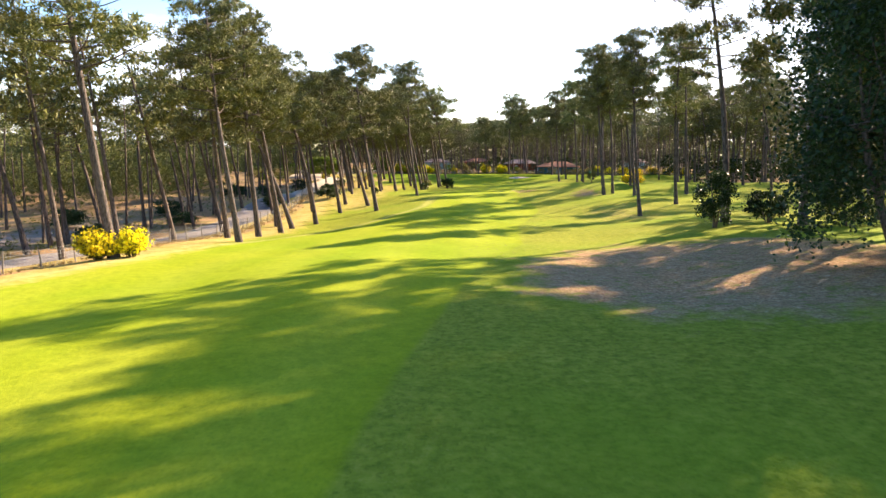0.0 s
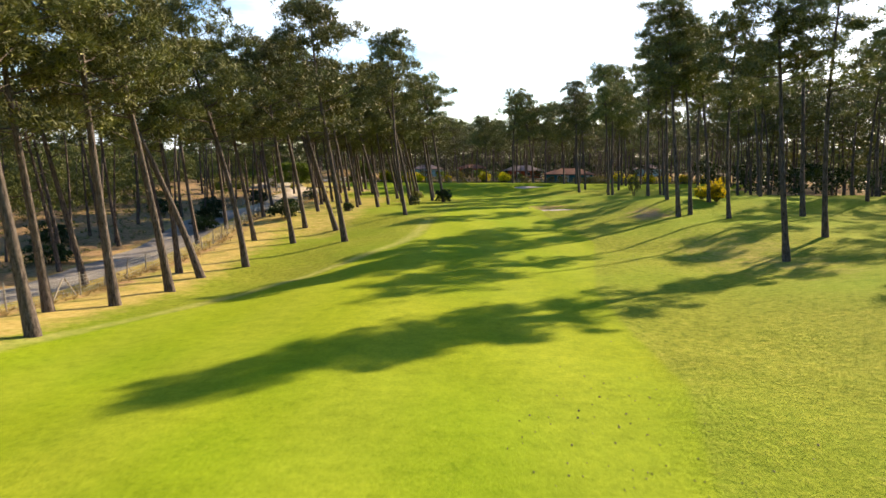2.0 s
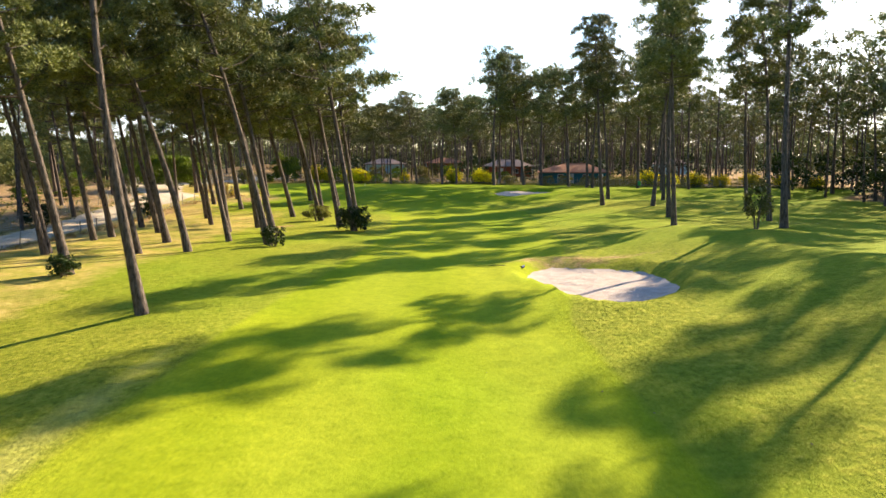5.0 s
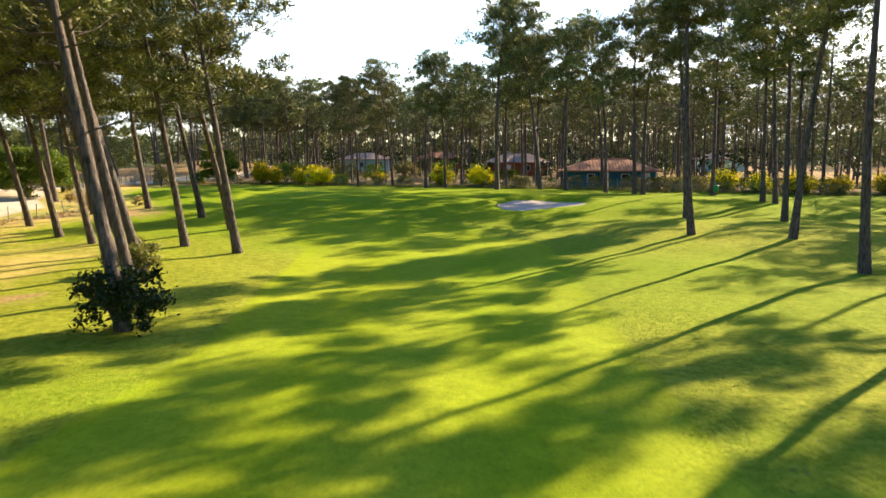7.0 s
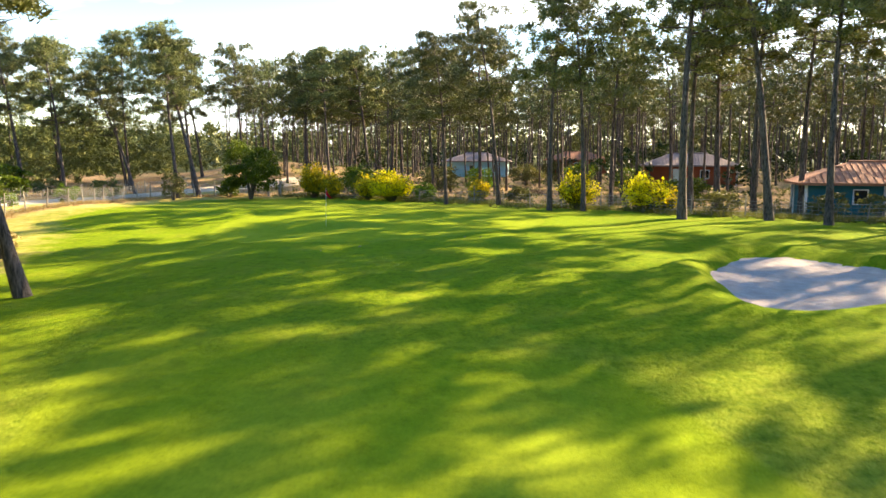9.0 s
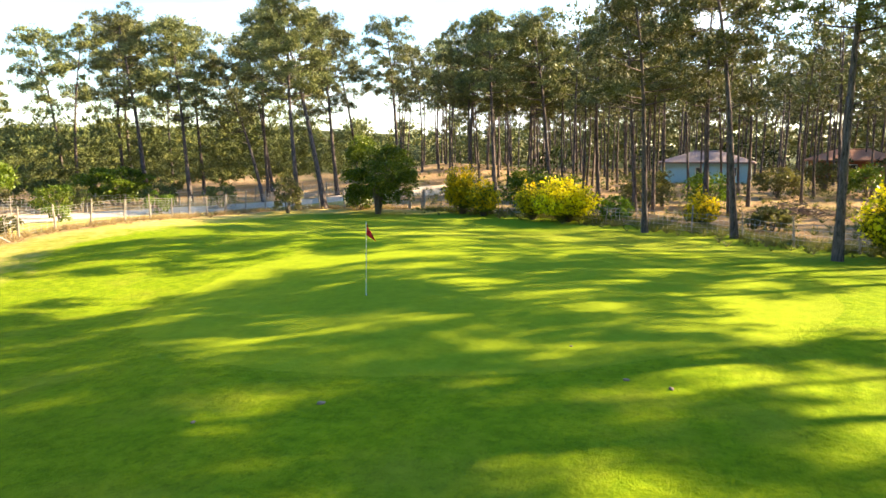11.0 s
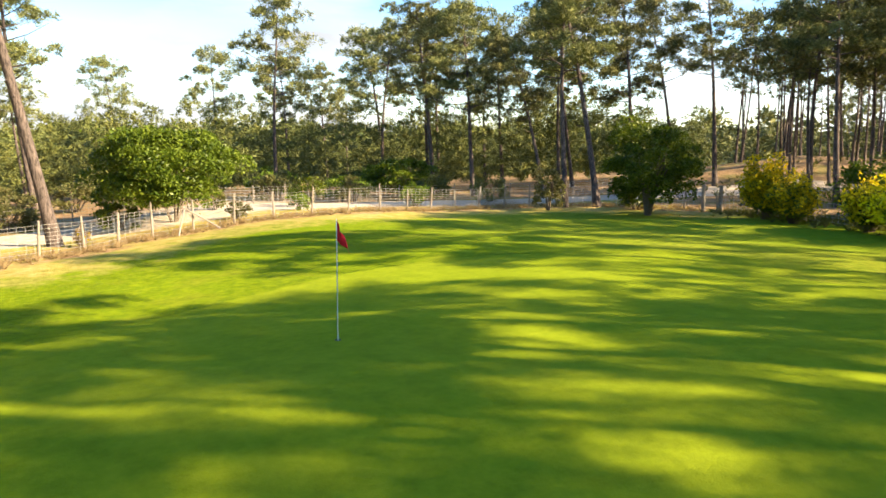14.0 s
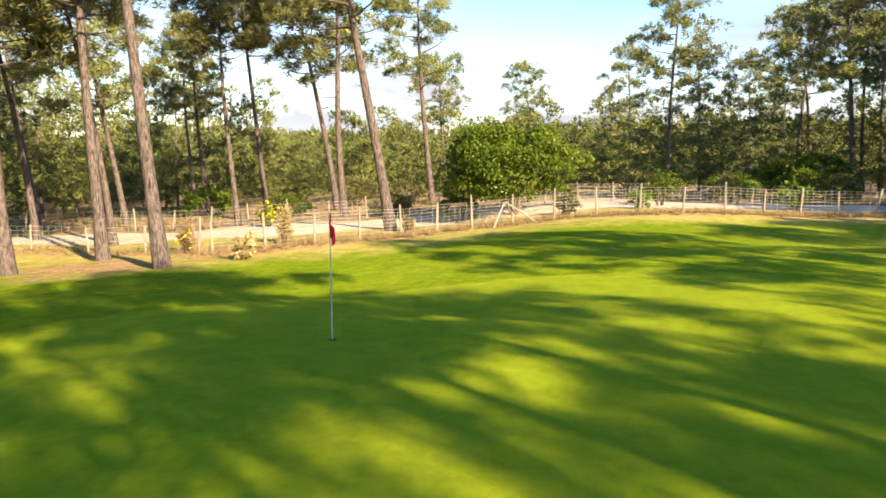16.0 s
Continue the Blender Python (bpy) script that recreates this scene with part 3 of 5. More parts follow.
def pine_shape(seed, height_m, bare, radius, trunk_r, bend, branches, pads_per, tufts_per, per, pad, blade, width, sides=9, stubs=6):
    """A maritime pine: bent bare trunk with limbs, and a crown of needle tufts. Returns trunk and crown geometry."""
    rng = np.random.default_rng(seed)
    ks = np.linspace(0, 1, 11 if sides > 5 else 6)
    bx, by = bend * rng.uniform(0.5, 1.2), bend * rng.uniform(-0.7, 0.7)
    w1, w2 = rng.uniform(0, 6.28, 2)
    axis = np.stack([bx * ks ** 2 * 1.2 + 0.16 * np.sin(5 * ks + w1) * ks, by * ks ** 2 + 0.16 * np.sin(4 * ks + w2) * ks, ks * height_m * 0.97], 1)
    axis[:, :2] -= axis[0, :2]
    rad = trunk_r * (1 - 0.78 * ks) * (1 + 0.22 * np.exp(-ks * 38))
    rad[0] *= 1.06
    axis = np.concatenate([[axis[0] - [0, 0, 0.35]], axis])
    rad = np.concatenate([[rad[0] * 1.1], rad])
    pieces = [tube(axis, rad, sides)]

    def at(z):
        return np.array([np.interp(z, axis[:, 2], axis[:, k]) for k in range(3)])

    cents, outs = [], []
    for b in range(branches):
        u = (b + rng.uniform(0, 1)) / branches
        z = height_m * (bare + (1 - bare) * (0.02 + 0.93 * u))
        az = b * 2.4 + rng.uniform(-0.5, 0.5)
        reach = radius * (0.55 + 0.45 * math.sin(math.pi * (0.22 + 0.62 * u))) * rng.uniform(0.6, 1.12) * (1 - 0.52 * u ** 3)
        rise = reach * rng.uniform(0.05, 0.4) + 0.3 * u * reach
        p0 = at(z)
        d = np.array([math.cos(az), math.sin(az), 0])
        p1 = p0 + d * reach * 0.5 + [0, 0, rise * 0.3]
        p2 = p0 + d * reach + [0, 0, rise]
        r0 = max(0.025, trunk_r * 0.26 * (1 - 0.5 * u))
        pieces.append(tube([p0, p1, p2], [r0, r0 * 0.6, r0 * 0.22], 4 if sides > 6 else 3, False))
        pads = max(1, int(round(pads_per * (0.55 + 0.7 * reach / radius))))
        for k in range(pads):
            t = 1.0 if k == 0 else rng.uniform(0.35, 1.0)
            p = p0 * (1 - t) ** 2 + 2 * p1 * t * (1 - t) + p2 * t * t
            p = p + rng.normal(size=3) * np.array([0.42, 0.42, 0.2]) * radius / 3 * (0.0 if k == 0 else 1.0) + [0, 0, 0.15]
            size = pad * rng.uniform(0.65, 1.25) * (1.0 if k == 0 else 0.85)
            e = rng.normal(size=(tufts_per, 3))
            e /= np.linalg.norm(e, axis=1)[:, None]
            e[:, 2] = np.where(e[:, 2] < -0.3, -e[:, 2], e[:, 2])
            cents += list(p + e * np.array([size, size, size * 0.58]) * rng.uniform(0.7, 1.0, (tufts_per, 1)))
            o = e * [0.9, 0.9, 0.6] + np.array([0, 0, 0.35])
            outs += list(o / np.linalg.norm(o, axis=1)[:, None])
    top = at(height_m)
    for _ in range(max(3, 2 * tufts_per)):
        q = top + rng.normal(size=3) * [radius * 0.22, radius * 0.22, 0.45]
        cents.append(q)
        outs.append(np.array([0, 0, 1.0]))
    for _ in range(stubs):
        z = height_m * rng.uniform(0.3, bare + 0.1)
        az = rng.uniform(0, 6.28)
        L = rng.uniform(0.3, 1.7)
        p0 = at(z)
        d = np.array([math.cos(az), math.sin(az), rng.uniform(-0.1, 0.35)])
        pieces.append(tube([p0, p0 + d * L * 0.6, p0 + d * L + [0, 0, 0.12 * L]], [0.035, 0.024, 0.008], 3, False))
    cents, outs = np.array(cents), np.array(outs)
    return join(pieces), tufts(rng, cents, outs, per, blade, width, 0.9, 0.3)


PINE_KINDS = []
for k, (hh, bare, rad, tr, bend) in enumerate([(18.5, 0.50, 3.6, 0.24, 1.0), (17.2, 0.48, 3.9, 0.22, 1.5), (19.5, 0.54, 3.4, 0.25, 0.7), (16.4, 0.45, 3.8, 0.20, 1.2),
                                               (18.0, 0.56, 3.3, 0.19, 1.8), (20.0, 0.48, 4.2, 0.27, 0.9), (15.2, 0.42, 3.7, 0.20, 0.6), (17.6, 0.57, 3.0, 0.18, 1.3)]):
    (tv, tf), (cv, cf) = pine_shape(100 + k, hh, bare, rad, tr, bend, 27, 2.0, 19, 17, 0.98, 0.38, 0.072)
    PINE_KINDS.append((make_mesh("pine_trunk", tv, tf, [BARK], True), make_mesh("pine_crown", cv, cf, [NEEDLE]), hh))


TALL_KINDS = []
for k, (hh, bare, rad, tr, bend) in enumerate([(18.5, 0.54, 2.7, 0.20, 0.8), (17.6, 0.52, 2.9, 0.19, 1.1), (19.0, 0.57, 2.6, 0.21, 0.6), (18.0, 0.55, 2.8, 0.185, 1.4)]):
    (tv, tf), (cv, cf) = pine_shape(130 + k, hh, bare, rad, tr, bend, 24, 2.0, 19, 17, 0.98, 0.38, 0.072)
    TALL_KINDS.append((make_mesh("pine_trunk", tv, tf, [BARK], True), make_mesh("pine_crown", cv, cf, [NEEDLE]), hh))

MID_KINDS = []
for k in range(6):
    hh = 17.0 + 0.4 * k
    (tv, tf), (cv, cf) = pine_shape(160 + k, hh, 0.50 + 0.02 * (k % 3), 3.5, 0.21, 1.2, 22, 1.8, 14, 14, 1.0, 0.45, 0.095, 7, 4)
    MID_KINDS.append((make_mesh("pine_trunk", tv, tf, [BARK], True), make_mesh("pine_crown", cv, cf, [NEEDLE]), hh))


TRACK_KINDS = []
for k in range(5):
    hh = 16.5 + 0.6 * k
    (tv, tf), (cv, cf) = pine_shape(190 + k, hh, 0.48, 3.4, 0.19, 1.2, 15, 1.5, 8, 9, 1.0, 0.55, 0.17, 6, 3)
    TRACK_KINDS.append((make_mesh("pine_trunk", tv, tf, [BARK], True), make_mesh("pine_crown", cv, cf, [NEEDLE]), hh))


def pine(x, y, kind=0, tall=18.0, lean=0.0, lean_y=0.0, turn=0.0, group="pines along the fairway", label="tall maritime pine with bare dark trunk and open crown", kinds=None):
    kinds = kinds or PINE_KINDS
    tm, cm, hh = kinds[kind % len(kinds)]
    s = tall / hh
    m = Matrix.Translation((x, y, hz(x, y))) @ Euler((radians(-lean_y), radians(-lean), 0)).to_matrix().to_4x4() @ Matrix.Rotation(radians(turn), 4, "Z") @ Matrix.Scale(s, 4)
    ob = empty("pine_tree", m, label, "pine tree", group)
    part("trunk", tm, ob)
    part("crown", cm, ob)
    return ob


def scatter(seed, x0, x1, y0, y1, gap, ok):
    """Random spots no nearer to one another than gap."""
    r = random.Random(seed)
    got, cell = [], {}
    for _ in range(int((x1 - x0) * (y1 - y0) / gap ** 2 * 2.2)):
        x, y = r.uniform(x0, x1), r.uniform(y0, y1)
        if not ok(x, y):
            continue
        i, j = int(x // gap), int(y // gap)
        if any((x - a) ** 2 + (y - b) ** 2 < gap * gap for u in (-1, 0, 1) for w in (-1, 0, 1) for a, b in cell.get((i + u, j + w), ())):
            continue
        cell.setdefault((i, j), []).append((x, y))
        got.append((x, y))
    return got


rnd = random.Random(7)

LOW_KINDS = [PINE_KINDS[k] for k in (6, 3, 6, 1)]

# left row and the strip under the fence: lean to the west
LEFT_PINES = """-21 -2.5 22 10;-24.5 -9 21 9;-16.5 9 19.5 9;-19.6 15.5 18 7;-17.4 17.6 18.5 7;-16.6 22.6 18 8;-16.9 28.5 18 22;-19.1 30.5 16 5;-15.3 33.3 18 9;
-9.5 42.7 18 9;-14.8 46.6 17.5 8;-18.9 48.6 18 7;-12.1 54.2 17.5 17;-15.8 57 18 8;-5.45 60.3 18.5 9;-13.1 70.1 17 6;-13.05 78.3 17 7;-10.4 79.2 17.5 8;-18.4 77.7 18 6;
-6 81.7 17.5 9;-9.4 84.5 18 9;-1.6 91.7 18.5 6;-3.4 96.6 17 8;-7.8 90.8 18 8;-11.9 92.8 17 4;-10.6 97.4 17.5 7;-16 101.5 17 5;-9.9 108.9 18 9;-19.1 110 17 6;
-3.6 110.7 18 7;-7.6 113.4 17.5 5;-14 114.8 17 8;-17.6 117.6 17.5 7;-6.8 120.2 17 7;-15.7 121.5 18 8;-11.3 127.4 17.5 6;
-21.6 130.5 17.5 4;-22 121.8 17 5;-18.7 128.6 18 4;-18.6 134.5 18.5 4;-6.2 103.9 17.5 10;-20 90 17 6;-21 98 17 5;-13.5 84 17 8"""
for j, row in enumerate(LEFT_PINES.replace("\n", "").split(";")):
    x, y, tall, lean = map(float, row.split())
    pine(x, y, rnd.randrange(8), tall * rnd.uniform(0.98, 1.09), lean * (0.75 if y < 40 else 1.0 if y < 70 else 1.2), rnd.uniform(-6, 0) - (6 if y > 116 else 0), rnd.uniform(0, 360), "pines along the fence", "leaning maritime pine with bare trunk beside the fairway", (LOW_KINDS[0], PINE_KINDS[0]) if y > 105 else None)

for x, y in scatter(31, -24, -14, 62, 99, 5.6, lambda x, y: x < -15 and x > float(np.interp(y, [48, 78, 105], [-21.5, -24, -23]))):
    pine(x, y, rnd.randrange(8), rnd.uniform(16.5, 19), rnd.uniform(5, 12), rnd.uniform(-3, 2), rnd.uniform(0, 360), "pines along the fence", "leaning maritime pine with bare trunk beside the fairway", MID_KINDS)
for x, y in scatter(32, -37, -24, -25, 60, 4.7, lambda x, y: float(line_dist(TRACK, np.array(x), np.array(y))[0]) > 2.4 and float(line_dist(FENCE_LINE, np.array(x), np.array(y))[0]) > 0.8):
    pine(x, y, rnd.randrange(8), rnd.uniform(17.5, 20.5), rnd.uniform(4, 10), rnd.uniform(-3, 2), rnd.uniform(0, 360), "pines along the track", "maritime pine with bare trunk beside the sandy track", TRACK_KINDS)

# right side of the fairway
# rows with y below -10: unseen pines, added to shade the first stretch
RIGHT_PINES = """20.7 5.3 19.5 0;25.3 3.2 20 1;27.5 -5 19 3;31.5 1.5 19 2;25 -9.5 20 2;29.5 -13 21 2;34 -8 20 2;19 23.5 17.5 6;24.3 29.5 18 5;22.9 42.3 17.5 5;19.7 45.5 18.5 5;21 46.3 18 2;24.6 51.8 17.5 4;21 53.3 17 3;27.4 62.8 18 3;25.9 77.9 17.5 3;
23.4 90.3 18 2;26.2 100.1 18 3;33.4 95.8 17.5 3;34 9 18 2;35.6 105.3 17 5;22.8 111.7 18 6;27.3 108.7 17.5 -4;25.6 121 17 3;31.5 118.6 17 0;34.6 129.1 17.5 2;35.3 128.3 17 3;39.5 133 17 3;
60 114 18 4;42 88.3 17.5 3;40.7 78 17 4;34 62 17 3;27.7 143.2 17 2;28.4 142.6 17 1;25.4 146 17.5 1;21.4 147.6 17 2;19 150.3 18.5 5;14.2 151 20 2;34.5 140 17.5 2;
41 23 17 3;38 8 18 3;37 -4 18 2;30 -12 18 4;36 -20 18 2;41 14 17 2;43 30 17.5 2;28 -26 18 2;24 -20 19 3;20.5 -23 19 2;18 -30 19 2;25 -30 19 2;31 -21 20 2;45 -12 18 2;40 52 17 3;38 38 17 3;48 64 17 3;49 45 18 2;50 96 17 3;47 20 17 3;33 -33 18 2;22 -34 17 3;44 -28 18 3"""
for row in RIGHT_PINES.replace("\n", "").split(";"):
    x, y, tall, lean = map(float, row.split())
    tall = tall * (1.08 if 70 < y < 135 else 0.95 if 12 < y <= 70 else 1.04)
    pine(x, y, rnd.randrange(8), tall * rnd.uniform(0.96, 1.05), lean, rnd.uniform(-2, 2), rnd.uniform(0, 360), "pines right of the fairway", "upright maritime pine with dark trunk on the mown rough", MID_KINDS if x > 44 or y < -15 or y > 135 else LOW_KINDS if y < 10 else TALL_KINDS)

for x, y, kind, tall in ((26.5, 152.6, 3, 18.0), (18.6, 164.4, 1, 17.5), (22.6, 157.0, 5, 18.0)):
    pine(x, y, kind, tall, 2, 0, 70 * kind, "pines right of the fairway", "upright maritime pine with dark trunk beside the chalet", MID_KINDS)

(tv, tf), (cv, cf) = pine_shape(150, 21.0, 0.78, 1.9, 0.21, 0.8, 9, 1.4, 14, 13, 0.85, 0.4, 0.08)
pine(29.8, 43.8, 0, 21.0, 3, 0, 40, "pines right of the fairway", "tall bare-stemmed maritime pine with small high crown", [(make_mesh("pine_trunk", tv, tf, [BARK], True), make_mesh("pine_crown", cv, cf, [NEEDLE]), 21.0)])
for x, y in scatter(33, 47, 62, 92, 146, 6.0, lambda x, y: True):
    pine(x, y, rnd.randrange(8), rnd.uniform(17, 20), rnd.uniform(0, 4), rnd.uniform(-2, 2), rnd.uniform(0, 360), "pines right of the fairway", "upright maritime pine with dark trunk at the wood's edge", TRACK_KINDS)

# round the green and behind the back fence
BACK_PINES = """16 160.5 18 2;20 173.5 17 2;38.5 163 18 2;41 156 17.5 3;19.5 156.5 18 2;5.9 157.8 16 1;8.3 157.2 15.5 1;1.3 165.6 15.5 4;10.5 165.8 15 1;-3.5 167 14 0;-31.9 171.3 16 4;-30.6 173 17 10;-7.3 180 14.5 2;-8.6 189 14.5 2;
-46.6 173.5 16.5 3;-50.1 171.6 17.5 3;-60.1 176.8 17.5 2;-62.3 179.4 18 2;-59.9 171.3 16.5 1;-61 160.6 18.2 1;-76.7 167.3 16 2;-85.6 175.7 16 2;-93.4 182 16 2;-69.4 176.2 18 2;-83.6 160.7 16.5 1;-75.9 149.5 14.5 1;-67 140.1 13.5 0;
-50.8 140.4 17.5 3;-47.3 133.6 19 2;-40.5 135.8 19 1;-40 130.8 17.5 2;-36.7 130.1 17.5 2;-49.5 122.5 15 2;-57 118 16 2;-40 121 17 2;-44 112 17 3;-34 112 16 4;-31 121 17.5 3;-28.3 127 18 3;-40 176 14 12;-44 181 17 2;-37 183 16 2;-33 188 15.5 3;-20 183 15.5 2;-16.5 187 15.5 3;-2 178 15.5 3;-14 193 16 3;-20 191 15 2;-24.5 187.5 15.5 3;-48 186 17 5;-41 192 16 4;-54 182 16.5 3;-66 188 17 2"""
for row in BACK_PINES.replace("\n", "").split(";"):
    x, y, tall, lean = map(float, row.split())
    pine(x, y, rnd.randrange(8), tall * rnd.uniform(0.96, 1.04), lean, rnd.uniform(-2, 1) - (6.5 if x < -26 and y < 150 else 2), rnd.uniform(0, 360), "pines round the green", "tall maritime pine with sunlit crown behind the green", MID_KINDS if x > -2 or math.hypot(x - 5, y - 146) > 62 else None)


pine(-30.4, 140.6, 5, 20.5, 1, -8.5, -90, "pines round the green", "thick leaning maritime pine with pale scaly bark by the fence")


# ---------------------------------------------------------------- far woods (uncountable)
FAR_SHAPES = []
for k in range(6):
    hh = 16.5 + 0.6 * k
    FAR_SHAPES.append((pine_shape(300 + k, hh, 0.48, 3.1, 0.16, 1.2, 13, 1.4, 7, 8, 0.98, 0.58, 0.18, 5, 1), hh))


def house_clear(x, y):
    for cx, cy, r in ((-8, 213, 8.5), (28, 162, 9.5), (21, 203, 9), (64, 215, 8)):
        if math.hypot(x - cx, y - cy) < r:
            return False
    return True


def woods(name, rng_seed, spots, shapes, mats, tall, label, jitter=0.15, stems=True):
    r = random.Random(rng_seed)
    tv, cv = [], []
    for x, y in spots:
        ((t, tf), (c, cf)), hh = shapes[r.randrange(len(shapes))]
        s = tall * r.uniform(1 - jitter, 1 + jitter) / hh
        m = np.array(Euler((radians(r.uniform(-3, 3)), radians(-3 + r.uniform(-3, 3)), r.uniform(0, 6.28))).to_matrix()) * s
        o = np.array([x, y, hz(x, y)])
        tv.append((t @ m.T + o, tf))
        cv.append((c @ m.T + o, cf))
    top = empty(name, Matrix(), label, "woodland")
    top["kind"] = "stuff"
    if stems:
        v, f = join(tv)
        part("trunks", make_mesh("trunks", v, f, [mats[0]], True), top)
    v, f = join(cv)
    part("crowns", make_mesh("crowns", v, f, [mats[1]]), top)
    return top


def back_y(x):
    return float(np.interp(x, [-60, -34, -24, -14, -4, 6, 20, 44, 60], [215, 192, 185, 184, 180, 175, 168, 152, 142]))


BACK_WOOD = scatter(11, -46, 75, 140, 224, 4.7, lambda x, y: back_y(x) + 17 > y > back_y(x) and house_clear(x, y)) + scatter(23, -46, 78, 150, 264, 3.8, lambda x, y: y > back_y(x) + (17 if x > -14 else 3) and house_clear(x, y))
FAR_MESHES = [(make_mesh("slim_trunk", *t, [BARK], True), make_mesh("slim_crown", *c, [NEEDLE_FAR]), hh) for (t, c), hh in FAR_SHAPES]
single = sorted(BACK_WOOD, key=lambda p: p[1] - back_y(p[0]))[:120]
for x, y in single:
    tm, cm, hh = FAR_MESHES[rnd.randrange(len(FAR_MESHES))]
    m = Matrix.Translation((x, y, hz(x, y))) @ Euler((radians(rnd.uniform(-2, 2)), radians(rnd.uniform(-7, 1)), rnd.uniform(0, 6.28))).to_matrix().to_4x4() @ Matrix.Scale(rnd.uniform(14.0, 17.2) * (0.9 if x < 2 else 1.0) / hh, 4)
    ob = empty("pine_tree", m, "slim maritime pine with bare trunk in the wood", "pine tree", "slim pines behind the fence")
    part("trunk", tm, ob)
    part("crown", cm, ob)
woods("pine_wood_behind_the_green", 1, [p for p in BACK_WOOD if p not in set(single)], FAR_SHAPES, (BARK, NEEDLE_FAR), 15.5, "dense maritime pine wood with bare trunks behind chalets")
woods("pine_wood_beyond", 2, scatter(12, -75, 150, 264, 335, 6.6, lambda x, y: True), FAR_SHAPES, (BARK, NEEDLE_FAR), 17.0, "far dense pine wood closing the view")
woods("pine_wood_on_the_right", 3, scatter(13, 51, 96, -50, 150, 4.5, lambda x, y: y < 140 or x > 75), FAR_SHAPES, (BARK, NEEDLE_FAR), 17.0, "pine wood on the slope beyond the rough")
woods("pine_wood_by_the_track", 4, scatter(14, -100, -33, -30, 112, 5.4, lambda x, y: abs(x + 44 + 0.05 * y) > 5 and x < -35 + 0.04 * y), FAR_SHAPES, (BARK, NEEDLE_FAR), 16.0, "open pine wood beyond the sandy track")

UNDER_SHAPES = []
for k in range(4):
    UNDER_SHAPES.append((pine_shape(480 + k, 3.2, 0.0, 2.0, 0.06, 0.2, 8, 1.3, 4, 7, 0.7, 0.5, 0.26, 3, 0), 3.2))
woods("undergrowth_of_the_wood", 9, scatter(24, 50, 74, -30, 140, 4.6, lambda x, y: True) + scatter(25, -20, 74, 176, 250, 7.5, lambda x, y: y > back_y(x) + 8 and house_clear(x, y) and not (-19 < x < 8 and y < 216)), UNDER_SHAPES, (BARK, LEAF_DARK), 3.0, "dark low shrubs under the pines", 0.4, False)

YOUNG_SHAPES = []
for k in range(5):
    hh = 8.0 + 0.4 * k
    YOUNG_SHAPES.append((pine_shape(400 + k, hh, 0.0, 2.7, 0.07, 0.4, 15, 1.5, 6, 9, 0.85, 0.50, 0.15, 3, 0), hh))


THICKET = []
for k in range(4):
    hh = 6.0 + 0.5 * k
    THICKET.append((pine_shape(450 + k, hh, 0.03, 2.6, 0.10, 0.3, 9, 1.2, 4, 8, 1.1, 0.85, 0.34, 3, 0), hh))


def west_ok(x, y):
    d = math.hypot(x - 5, y - 145)
    return d > 66 and (y < 205 or x < -60) and x < -48


woods("young_pine_plantation", 5, scatter(15, -108, -45, 55, 225, 3.6, west_ok), YOUNG_SHAPES, (BARK, NEEDLE_YOUNG), 7.6, "young bushy pine plantation in sunlight", 0.32, False)
woods("thicket_behind_the_wood", 7, scatter(17, -130, 165, 245, 345, 5.6, lambda x, y: y > 258 or x < -62) + scatter(18, 98, 140, -60, 255, 4.8, lambda x, y: True) + [(x, y) for x, y in scatter(21, 60, 108, 0, 150, 8.5, lambda x, y: True)] + scatter(19, -135, -105, -60, 40, 5.5, lambda x, y: True), THICKET, (BARK, NEEDLE_FAR), 7.6, "dark thicket of young pines closing the wood", 0.3, False)
woods("young_pines_farther_off", 8, scatter(20, -185, -116, 20, 290, 4.6, lambda x, y: x < -120 or y > 225), THICKET, (BARK, NEEDLE_YOUNG), 8.5, "young bushy pine plantation in sunlight", 0.3, False)
woods("young_pines_on_the_rise", 6, scatter(16, -330, -175, 0, 330, 8.0, lambda x, y: True), THICKET, (BARK, NEEDLE_YOUNG), 9.0, "far young pines on the wooded rise", 0.3, False)


# ---------------------------------------------------------------- flagstick and hole
HOLE = (-6.0, 143.9)


